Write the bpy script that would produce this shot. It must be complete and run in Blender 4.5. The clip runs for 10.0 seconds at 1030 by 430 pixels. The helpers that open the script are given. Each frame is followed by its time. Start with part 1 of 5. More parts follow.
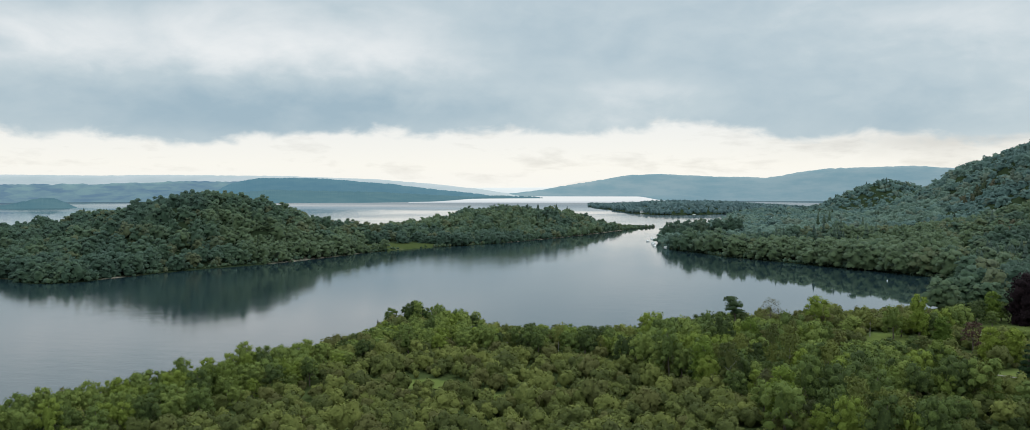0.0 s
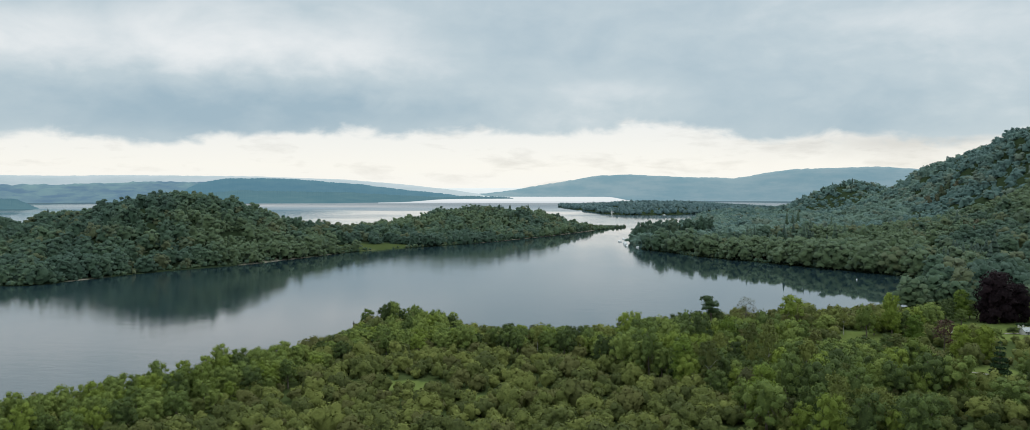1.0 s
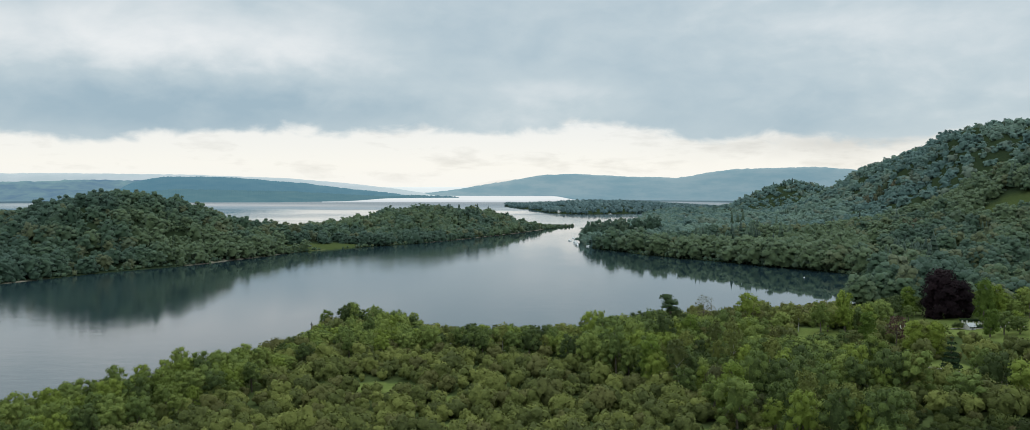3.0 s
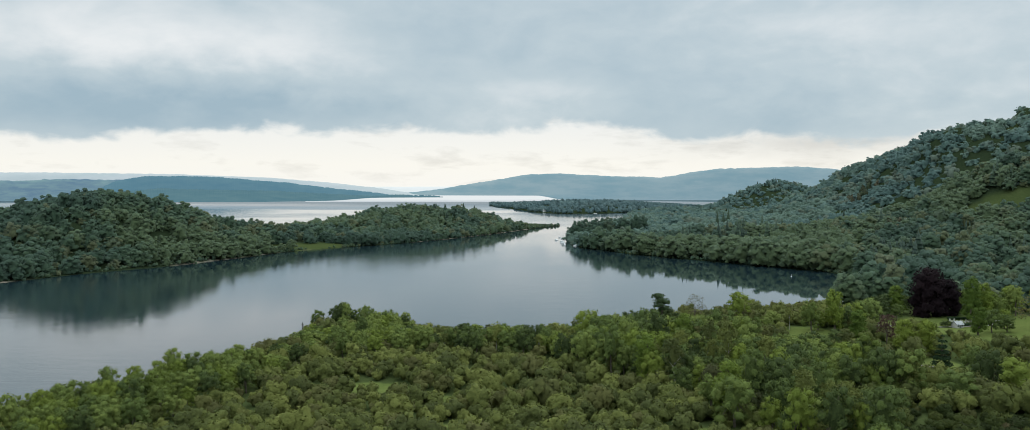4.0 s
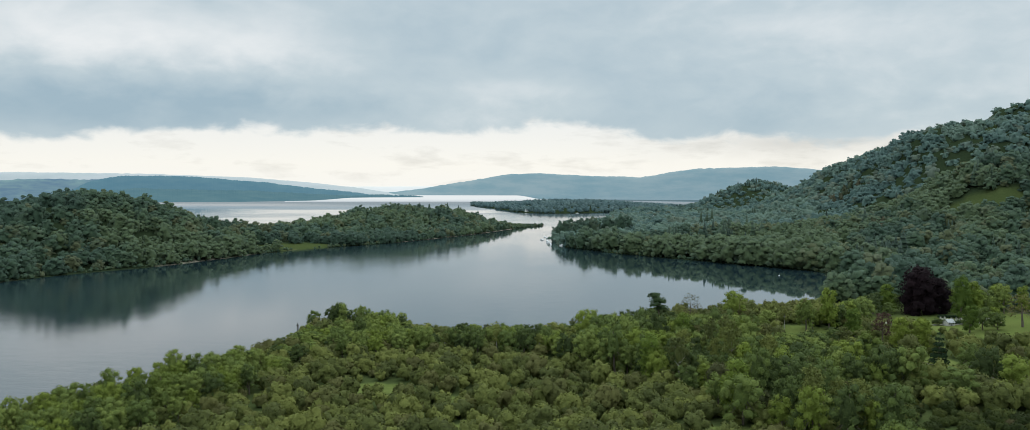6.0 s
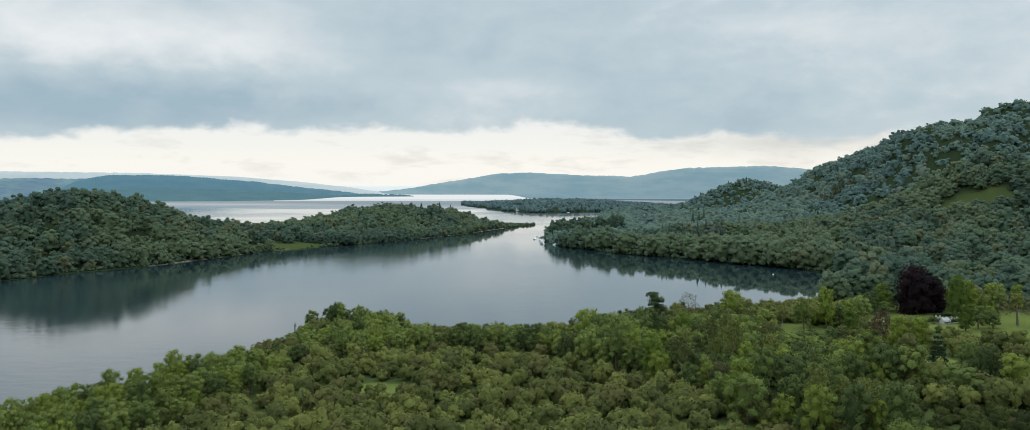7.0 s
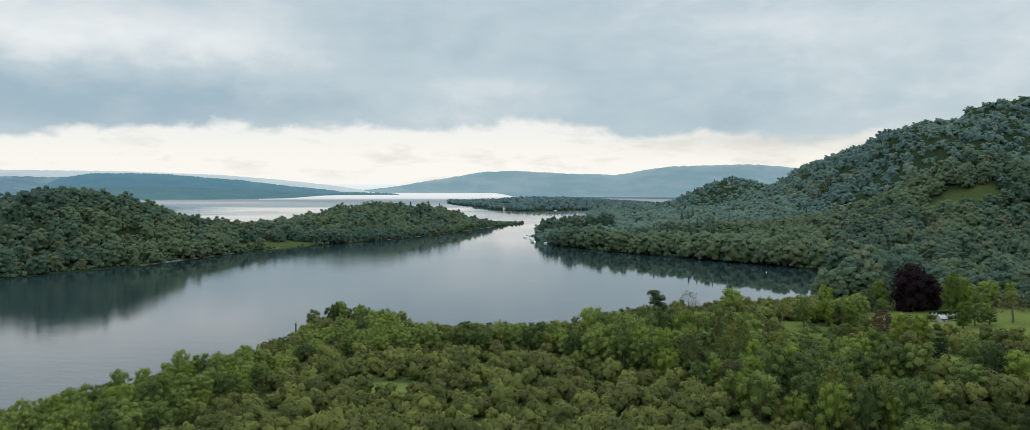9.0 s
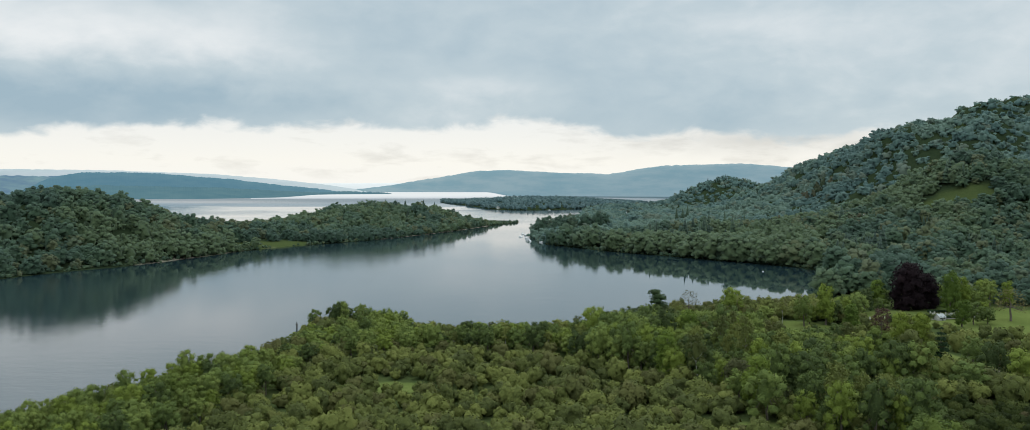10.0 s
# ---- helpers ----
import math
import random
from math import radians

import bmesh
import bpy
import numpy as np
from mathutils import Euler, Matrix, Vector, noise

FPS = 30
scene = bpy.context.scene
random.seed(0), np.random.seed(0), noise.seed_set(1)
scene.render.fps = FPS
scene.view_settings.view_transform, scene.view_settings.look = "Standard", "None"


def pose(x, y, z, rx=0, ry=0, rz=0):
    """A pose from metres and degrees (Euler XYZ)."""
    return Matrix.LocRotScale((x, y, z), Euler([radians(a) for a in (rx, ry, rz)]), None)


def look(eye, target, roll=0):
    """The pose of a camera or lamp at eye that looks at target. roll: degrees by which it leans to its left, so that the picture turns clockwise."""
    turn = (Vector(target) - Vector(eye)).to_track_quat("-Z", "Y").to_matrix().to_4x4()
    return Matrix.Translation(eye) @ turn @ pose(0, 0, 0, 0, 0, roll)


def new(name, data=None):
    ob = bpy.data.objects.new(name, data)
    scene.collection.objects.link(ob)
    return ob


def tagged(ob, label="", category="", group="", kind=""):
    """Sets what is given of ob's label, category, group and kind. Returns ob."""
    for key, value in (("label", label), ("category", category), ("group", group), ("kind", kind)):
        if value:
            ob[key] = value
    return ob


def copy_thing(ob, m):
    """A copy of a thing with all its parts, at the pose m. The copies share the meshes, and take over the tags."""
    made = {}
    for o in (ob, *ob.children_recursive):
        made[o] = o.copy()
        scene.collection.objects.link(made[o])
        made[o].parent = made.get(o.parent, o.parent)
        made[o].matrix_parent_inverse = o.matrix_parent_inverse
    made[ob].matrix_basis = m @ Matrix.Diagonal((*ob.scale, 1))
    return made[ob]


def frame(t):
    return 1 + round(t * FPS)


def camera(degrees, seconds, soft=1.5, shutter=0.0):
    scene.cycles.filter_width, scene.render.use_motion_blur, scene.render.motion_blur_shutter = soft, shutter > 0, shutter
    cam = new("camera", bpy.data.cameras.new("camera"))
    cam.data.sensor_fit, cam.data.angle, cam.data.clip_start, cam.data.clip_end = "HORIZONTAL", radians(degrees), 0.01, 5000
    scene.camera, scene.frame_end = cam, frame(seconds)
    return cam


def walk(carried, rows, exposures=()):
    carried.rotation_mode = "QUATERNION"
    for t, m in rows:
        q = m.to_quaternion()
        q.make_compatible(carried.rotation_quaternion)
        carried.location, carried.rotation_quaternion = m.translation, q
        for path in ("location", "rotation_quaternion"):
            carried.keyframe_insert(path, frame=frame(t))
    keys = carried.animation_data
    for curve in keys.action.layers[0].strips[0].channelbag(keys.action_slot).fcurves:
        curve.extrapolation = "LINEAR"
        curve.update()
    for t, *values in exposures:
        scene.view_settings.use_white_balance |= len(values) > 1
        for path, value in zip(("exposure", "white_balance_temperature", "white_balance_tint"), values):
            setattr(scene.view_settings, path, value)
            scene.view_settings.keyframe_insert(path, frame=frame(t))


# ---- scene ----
DEGREES = 63.0
cam = camera(DEGREES, 10.0, soft=0.7)
PATH = [
    (0, (20.606, 0.586, 70.473), (20.223, 2.547, 70.409), -0.0),
    (0.5, (18.577, 0.623, 70.443), (18.23, 2.591, 70.379), -0.1),
    (1, (16.702, 0.626, 70.355), (16.39, 2.601, 70.292), -0.0),
    (1.5, (14.671, 0.589, 70.315), (14.396, 2.569, 70.252), 0.0),
    (2, (12.426, 0.449, 70.355), (12.186, 2.434, 70.291), 0.1),
    (2.5, (10.296, 0.244, 70.474), (10.088, 2.232, 70.41), 0.1),
    (3, (8.293, 0.278, 70.527), (8.113, 2.269, 70.462), 0.1),
    (4.5, (2.011, 0.029, 70.499), (1.884, 2.024, 70.433), 0.1),
    (5, (-0.202, -0.084, 70.464), (-0.316, 1.912, 70.398), 0.1),
    (5.5, (-2.324, -0.258, 70.419), (-2.427, 1.738, 70.353), 0.1),
    (7, (-8.945, -0.125, 70.468), (-9.011, 1.873, 70.4), 0.1),
    (7.5, (-10.959, -0.172, 70.422), (-11.014, 1.826, 70.353), 0.1),
    (8, (-13.154, -0.269, 70.521), (-13.2, 1.729, 70.452), 0.1),
    (8.5, (-15.291, -0.312, 70.602), (-15.328, 1.686, 70.531), 0.1),
    (9, (-17.555, -0.5, 70.658), (-17.583, 1.498, 70.586), 0.1),
    (9.5, (-19.858, -0.704, 70.751), (-19.877, 1.294, 70.678), 0.1),
    (10, (-22.071, -0.966, 70.855), (-22.08, 1.032, 70.781), 0.1),
]
walk(cam, [(t, look(eye, target, roll)) for t, eye, target, roll in PATH])

# ---------------------------------------------------------------- light
SUN_EL, SUN_AZ = radians(48), radians(20)


def make_world():
    """An overcast sky: a sheet of cloud with a ragged lower edge, and a bright gap between it and the horizon."""
    w = bpy.data.worlds.new("overcast_sky")
    scene.world = w
    w.use_nodes = True
    nt = w.node_tree
    nt.nodes.clear()
    N, L = nt.nodes.new, nt.links.new
    out, bg = N("ShaderNodeOutputWorld"), N("ShaderNodeBackground")
    tc, sep = N("ShaderNodeTexCoord"), N("ShaderNodeSeparateXYZ")
    L(tc.outputs["Generated"], sep.inputs[0])
    z = sep.outputs["Z"]

    def mt(op, a, b=None, clamp=False):
        n = N("ShaderNodeMath")
        n.operation, n.use_clamp = op, clamp
        for i, v in enumerate((a, b)):
            if isinstance(v, (int, float)):
                n.inputs[i].default_value = v
            elif v is not None:
                L(v, n.inputs[i])
        return n.outputs[0]

    def spread(value, a, b, lo, hi, kind="LINEAR"):
        r = N("ShaderNodeMapRange")
        r.interpolation_type = kind
        L(value, r.inputs[0])
        for i, v in enumerate((a, b, lo, hi)):
            r.inputs[i + 1].default_value = v
        return r.outputs[0]

    def ramp(value, stops):
        r = N("ShaderNodeValToRGB")
        L(value, r.inputs[0])
        el = r.color_ramp.elements
        while len(el) < len(stops):
            el.new(0.5)
        for e, (p, c) in zip(el, stops):
            e.position, e.color = p, (*c, 1)
        return r.outputs[0]

    def blend(kind, fac, a, b):
        m = N("ShaderNodeMix")
        m.data_type, m.blend_type = "RGBA", kind
        for socket, v in ((m.inputs[0], fac), (m.inputs["A"], a), (m.inputs["B"], b)):
            if isinstance(v, float):
                socket.default_value = v
            elif isinstance(v, tuple):
                socket.default_value = (*v, 1)
            else:
                L(v, socket)
        return m.outputs["Result"]

    # bearing and height over the horizon, in degrees
    az = mt("MULTIPLY", mt("ARCTAN2", sep.outputs["X"], sep.outputs["Y"]), 57.2958)
    up = mt("MULTIPLY", mt("ARCSINE", z), 57.2958)

    def cloud_noise(wide, high, layer, detail, rough, distortion=0.0):
        v, n = N("ShaderNodeCombineXYZ"), N("ShaderNodeTexNoise")
        L(mt("DIVIDE", az, wide), v.inputs[0])
        L(mt("DIVIDE", up, high), v.inputs[1])
        v.inputs[2].default_value = layer
        L(v.outputs[0], n.inputs["Vector"])
        n.inputs["Scale"].default_value, n.inputs["Detail"].default_value = 1.0, detail
        n.inputs["Roughness"].default_value, n.inputs["Distortion"].default_value = rough, distortion
        return mt("SUBTRACT", n.outputs[0], 0.5)

    big = cloud_noise(9.0, 4.2, 2.3, 6, 0.52, 0.4)
    puffs = cloud_noise(2.6, 1.35, 7.9, 6, 0.55, 0.3)
    sway = cloud_noise(6.0, 3.4, 13.0, 5, 0.5)

    # the large forms: bearing, height, half-widths in degrees, gain (light or dark)
    waz = mt("ADD", az, mt("ADD", mt("MULTIPLY", big, 7.0), mt("MULTIPLY", sway, 5.0)))
    wup = mt("ADD", up, mt("ADD", mt("MULTIPLY", sway, 2.6), mt("MULTIPLY", puffs, 1.0)))

    def form(x, y, cx, cy, wx, wy, gain):
        a = mt("POWER", mt("ABSOLUTE", mt("DIVIDE", mt("SUBTRACT", x, cx), wx)), 2.0)
        if cy is not None:
            a = mt("ADD", a, mt("POWER", mt("ABSOLUTE", mt("DIVIDE", mt("SUBTRACT", y, cy), wy)), 2.0))
        return mt("MULTIPLY", mt("EXPONENT", mt("MULTIPLY", a, -1.0)), gain)

    total = mt("ADD", mt("MULTIPLY", big, 0.75), mt("MULTIPLY", puffs, 0.34))
    total = mt("ADD", total, 0.50)
    for cx, cy, wx, wy, gain in ((-30, 5.0, 11, 1.9, -0.52), (-17, 5.2, 7, 1.3, -0.24), (-29, 9.2, 9, 1.8, 0.46), (-19, 9.3, 5, 1.5, 0.26), (-40, 9.0, 5, 2.2, 0.30),
                                 (-37, 11.8, 5, 1.2, -0.16), (-9, 10.0, 6, 2.6, -0.22), (-2, 6.6, 4, 1.0, 0.20), (5, 7.8, 7, 3.4, -0.20), (-3, 5.4, 9, 1.6, 0.12),
                                 (14, 9.6, 6, 2.0, 0.10), (22, 9.0, 8, 4.0, 0.12), (9, 4.6, 8, 1.6, -0.16), (17, 4.4, 7, 1.4, -0.14)):
        total = mt("ADD", total, form(waz, wup, cx, cy, wx, wy, gain))
    cloud = ramp(total, [(0.0, (0.35, 0.475, 0.56)), (0.5, (0.525, 0.622, 0.672)), (1.0, (0.83, 0.86, 0.87))])
    # brighter towards the zenith, where the cloud is thin
    high = ramp(z, [(0.0, (0.25, 0.25, 0.25)), (0.22, (0.25, 0.25, 0.25)), (0.36, (0.42, 0.42, 0.42)), (0.6, (0.685, 0.67, 0.645)), (1.0, (0.99, 0.965, 0.92))])
    scaled = N("ShaderNodeVectorMath")
    scaled.operation = "MULTIPLY"
    L(cloud, scaled.inputs[0])
    L(high, scaled.inputs[1])
    full = N("ShaderNodeVectorMath")
    full.operation = "SCALE"
    full.inputs["Scale"].default_value = 4.0
    L(scaled.outputs[0], full.inputs[0])

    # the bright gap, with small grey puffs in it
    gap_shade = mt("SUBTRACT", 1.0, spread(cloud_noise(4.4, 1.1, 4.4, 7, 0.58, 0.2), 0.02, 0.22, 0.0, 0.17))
    gap_shade = mt("SUBTRACT", gap_shade, form(waz, wup, 17.0, 3.0, 8.0, 1.0, 0.24))
    gap = N("ShaderNodeVectorMath")
    gap.operation = "SCALE"
    L(ramp(spread(up, 0.0, 5.0, 0.0, 1.0), [(0.0, (0.97, 0.96, 0.91)), (0.3, (0.97, 0.955, 0.89)), (0.8, (0.88, 0.89, 0.87))]), gap.inputs[0])
    L(gap_shade, gap.inputs["Scale"])

    # height of the cloud's lower edge along the bearings
    edge = mt("ADD", 3.75, mt("ADD", mt("MULTIPLY", puffs, 1.9), mt("MULTIPLY", sway, 1.3)))
    for cx, wx, gain in ((-31, 7, -0.75), (-42, 5, -0.3), (0.5, 3.5, 0.6), (6.5, 3.0, -0.5), (17, 6, -0.9)):
        edge = mt("ADD", edge, form(az, up, cx, None, wx, None, gain))
    mask = spread(mt("SUBTRACT", up, edge), -0.35, 0.45, 0.0, 1.0, "SMOOTHSTEP")
    body = blend("MIX", mask, gap.outputs[0], full.outputs[0])

    sky = N("ShaderNodeTexSky")
    sky.sky_type, sky.sun_disc, sky.sun_elevation, sky.sun_rotation = "NISHITA", False, SUN_EL, SUN_AZ
    dim = N("ShaderNodeVectorMath")
    dim.operation = "SCALE"
    dim.inputs["Scale"].default_value = 0.1
    L(sky.outputs[0], dim.inputs[0])
    # a little clear sky shines through the cloud
    L(blend("MIX", 0.05, body, dim.outputs[0]), bg.inputs[0])
    bg.inputs[1].default_value = 1.0
    L(bg.outputs[0], out.inputs[0])


make_world()
sun = new("sun", bpy.data.lights.new("sun", "SUN"))
sun.data.energy, sun.data.angle, sun.data.color = 1.0, radians(18), (1.0, 0.96, 0.9)
sun.matrix_world = look((0, 0, 500), (-math.sin(SUN_AZ) * math.cos(SUN_EL) * 100, -math.cos(SUN_AZ) * math.cos(SUN_EL) * 100, 500 - math.sin(SUN_EL) * 100))


# ---------------------------------------------------------------- materials
def material(name, rough=0.8, spec=0.3):
    m = bpy.data.materials.new(name)
    m.use_nodes = True
    p = m.node_tree.nodes["Principled BSDF"]
    p.inputs["Roughness"].default_value = rough
    p.inputs["Specular IOR Level"].default_value = spec
    return m, m.node_tree, p


def add_noise(nt, scale, detail=4, rough=0.55, stretch=(1, 1, 1), coord="Object"):
    tc, mp, n = nt.nodes.new("ShaderNodeTexCoord"), nt.nodes.new("ShaderNodeMapping"), nt.nodes.new("ShaderNodeTexNoise")
    mp.inputs["Scale"].default_value = stretch
    nt.links.new(tc.outputs[coord], mp.inputs[0])
    nt.links.new(mp.outputs[0], n.inputs["Vector"])
    n.inputs["Scale"].default_value, n.inputs["Detail"].default_value, n.inputs["Roughness"].default_value = scale, detail, rough
    return n.outputs[0]


def add_ramp(nt, value, stops):
    r = nt.nodes.new("ShaderNodeValToRGB")
    nt.links.new(value, r.inputs[0])
    el = r.color_ramp.elements
    while len(el) < len(stops):
        el.new(0.5)
    for e, (p, c) in zip(el, stops):
        e.position, e.color = p, (*c, 1)
    return r.outputs[0]


def add_mix(nt, fac, a, b, blend="MIX"):
    m = nt.nodes.new("ShaderNodeMix")
    m.data_type, m.blend_type = "RGBA", blend
    for socket, v in ((m.inputs[0], fac), (m.inputs["A"], a), (m.inputs["B"], b)):
        if isinstance(v, (int, float)):
            socket.default_value = v
        elif isinstance(v, tuple):
            socket.default_value = (*v, 1)
        else:
            nt.links.new(v, socket)
    return m.outputs["Result"]


def add_math(nt, op, a, b):
    n = nt.nodes.new("ShaderNodeMath")
    n.operation = op
    for i, v in enumerate((a, b)):
        if isinstance(v, (int, float)):
            n.inputs[i].default_value = v
        else:
            nt.links.new(v, n.inputs[i])
    return n.outputs[0]


def add_bump(nt, p, height, strength, distance):
    b = nt.nodes.new("ShaderNodeBump")
    b.inputs["Strength"].default_value, b.inputs["Distance"].default_value = strength, distance
    nt.links.new(height, b.inputs["Height"])
    nt.links.new(b.outputs[0], p.inputs["Normal"])


def foliage(name, dark, mid, light, per_object=True, through_light=0.22, grain=1.0, odd=None):
    """Leaves: each plant has its own tint, each leaf clump a small variation of it."""
    m, nt, p = material(name, 0.75, 0.05)
    if per_object:
        tint = nt.nodes.new("ShaderNodeObjectInfo").outputs["Random"]
    else:
        a = nt.nodes.new("ShaderNodeAttribute")
        a.attribute_name = "tint"
        tint = a.outputs["Fac"]
    hue = nt.nodes.new("ShaderNodeMath")
    hue.operation = "FRACT"
    nt.links.new(add_math(nt, "MULTIPLY", tint, 7.31), hue.inputs[0])
    hue = hue.outputs[0]
    leaf = nt.nodes.new("ShaderNodeNewGeometry").outputs["Random Per Island"]
    clump, fine = add_noise(nt, 0.55 * grain, 3, 0.6), add_noise(nt, 2.1 * grain, 3, 0.65)
    v = add_math(nt, "ADD", add_math(nt, "ADD", add_math(nt, "MULTIPLY", tint, 0.95 if grain == 1.0 else 0.8), -0.22 if grain == 1.0 else -0.07), add_math(nt, "MULTIPLY", leaf, 0.28 if grain == 1.0 else 0.06))
    v = add_math(nt, "ADD", v, add_math(nt, "MULTIPLY", add_math(nt, "SUBTRACT", add_math(nt, "ADD", clump, fine), 0.72 if grain == 1.0 else 0.9), 0.55 if grain == 1.0 else 0.7))
    add_bump(nt, p, add_math(nt, "ADD", add_math(nt, "MULTIPLY", clump, 1.2), fine), 0.85 if grain == 1.0 else 0.25, 0.55 if grain == 1.0 else 0.8)
    # bluish sheen on the distant woods, in place of haze in the air
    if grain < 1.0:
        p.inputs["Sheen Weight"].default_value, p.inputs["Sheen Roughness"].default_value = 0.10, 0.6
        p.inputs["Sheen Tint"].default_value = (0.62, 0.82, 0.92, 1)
    c = add_ramp(nt, v, [(0.08, dark), (0.5, mid), (0.92, light)])
    if odd:
        c = add_mix(nt, add_ramp(nt, hue, [(0.80, (0, 0, 0)), (0.90, (0.75, 0.75, 0.75))]), c, odd)
    nt.links.new(c, p.inputs["Base Color"])
    t, s = nt.nodes.new("ShaderNodeBsdfTranslucent"), nt.nodes.new("ShaderNodeMixShader")
    nt.links.new(c, t.inputs[0])
    s.inputs[0].default_value = through_light
    nt.links.new(p.outputs[0], s.inputs[1])
    nt.links.new(t.outputs[0], s.inputs[2])
    nt.links.new(s.outputs[0], nt.nodes["Material Output"].inputs[0])
    return m


def bark(name, a, b):
    m, nt, p = material(name, 0.9, 0.2)
    n = add_noise(nt, 3.0, 6, 0.65, (1, 1, 0.25))
    nt.links.new(add_ramp(nt, n, [(0.3, a), (0.7, b)]), p.inputs["Base Color"])
    add_bump(nt, p, n, 0.6, 0.05)
    return m


LEAF_OAK = foliage("oak_leaves", (0.041, 0.058, 0.021), (0.091, 0.124, 0.035), (0.152, 0.188, 0.048), odd=(0.140, 0.178, 0.030))
LEAF_OAK_FAR = foliage("oak_leaves_mass", (0.041, 0.058, 0.021), (0.091, 0.124, 0.035), (0.152, 0.188, 0.048), False, odd=(0.140, 0.178, 0.030))
LEAF_WILLOW = foliage("willow_leaves", (0.066, 0.078, 0.026), (0.106, 0.123, 0.035), (0.150, 0.166, 0.045), odd=(0.094, 0.092, 0.034))
LEAF_WILLOW_FAR = foliage("willow_leaves_mass", (0.065, 0.077, 0.026), (0.105, 0.121, 0.035), (0.148, 0.163, 0.045), False, odd=(0.090, 0.088, 0.034))
LEAF_BRAMBLE = foliage("bramble_leaves", (0.026, 0.036, 0.012), (0.042, 0.056, 0.016), (0.066, 0.080, 0.022), odd=(0.085, 0.070, 0.034))
LEAF_LIME = foliage("lime_leaves", (0.070, 0.108, 0.022), (0.110, 0.153, 0.028), (0.155, 0.194, 0.034))
LEAF_BEECH = foliage("copper_beech_leaves", (0.010, 0.007, 0.009), (0.017, 0.010, 0.012), (0.026, 0.015, 0.017))
LEAF_PLUM = foliage("purple_leaves", (0.055, 0.034, 0.028), (0.075, 0.045, 0.036), (0.10, 0.06, 0.045))
LEAF_MAPLE = foliage("bronze_leaves", (0.049, 0.058, 0.024), (0.084, 0.086, 0.038), (0.123, 0.118, 0.054))
LEAF_CONIFER = foliage("conifer_needles", (0.018, 0.034, 0.015), (0.028, 0.050, 0.022), (0.042, 0.066, 0.028))
LEAF_DRY = foliage("brown_twigs", (0.07, 0.065, 0.03), (0.11, 0.10, 0.04), (0.14, 0.13, 0.05))
LEAF_RED = foliage("rhododendron_flowers", (0.035, 0.058, 0.030), (0.056, 0.068, 0.040), (0.085, 0.078, 0.050), False)
# distant woods: haze mixed into the leaf colours, paler and bluer farther off
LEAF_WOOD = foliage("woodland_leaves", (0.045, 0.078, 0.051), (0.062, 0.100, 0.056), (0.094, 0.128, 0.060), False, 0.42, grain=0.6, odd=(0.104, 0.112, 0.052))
LEAF_HILL = foliage("hazed_hill_leaves", (0.074, 0.128, 0.116), (0.092, 0.150, 0.126), (0.116, 0.172, 0.128), False, 0.42, grain=0.5, odd=(0.118, 0.142, 0.100))
LEAF_ISLE = foliage("hazed_islet_leaves", (0.070, 0.120, 0.125), (0.082, 0.134, 0.137), (0.098, 0.150, 0.145), False, 0.36, grain=0.3)
LEAF_SPIRE = foliage("far_conifer_needles", (0.022, 0.038, 0.024), (0.032, 0.052, 0.030), (0.045, 0.070, 0.038), False, grain=0.6)
BARK = bark("grey_brown_bark", (0.06, 0.048, 0.035), (0.14, 0.12, 0.095))
BARK_PALE = bark("pale_birch_bark", (0.20, 0.185, 0.16), (0.42, 0.40, 0.36))


def ground_material():
    m, nt, p = material("ground_cover", 1.0, 0.0)

    def attr(n):
        a = nt.nodes.new("ShaderNodeAttribute")
        a.attribute_name = n
        return a.outputs["Fac"]
    n1, n2 = add_noise(nt, 0.05, 6), add_noise(nt, 0.6, 8, 0.65)
    floor = add_ramp(nt, n2, [(0.3, (0.013, 0.021, 0.012)), (0.55, (0.021, 0.031, 0.015)), (0.75, (0.032, 0.038, 0.020))])
    grass = add_ramp(nt, add_math(nt, "ADD", add_math(nt, "MULTIPLY", n1, 0.6), add_math(nt, "MULTIPLY", n2, 0.4)),
                     [(0.3, (0.062, 0.084, 0.024)), (0.5, (0.084, 0.106, 0.031)), (0.7, (0.108, 0.126, 0.042))])
    sand = add_ramp(nt, n2, [(0.3, (0.22, 0.19, 0.16)), (0.7, (0.42, 0.36, 0.30))])
    c = add_mix(nt, attr("grass"), floor, grass)
    c = add_mix(nt, attr("shingle"), c, sand)
    nt.links.new(c, p.inputs["Base Color"])
    add_bump(nt, p, n2, 0.7, 0.4)
    return m


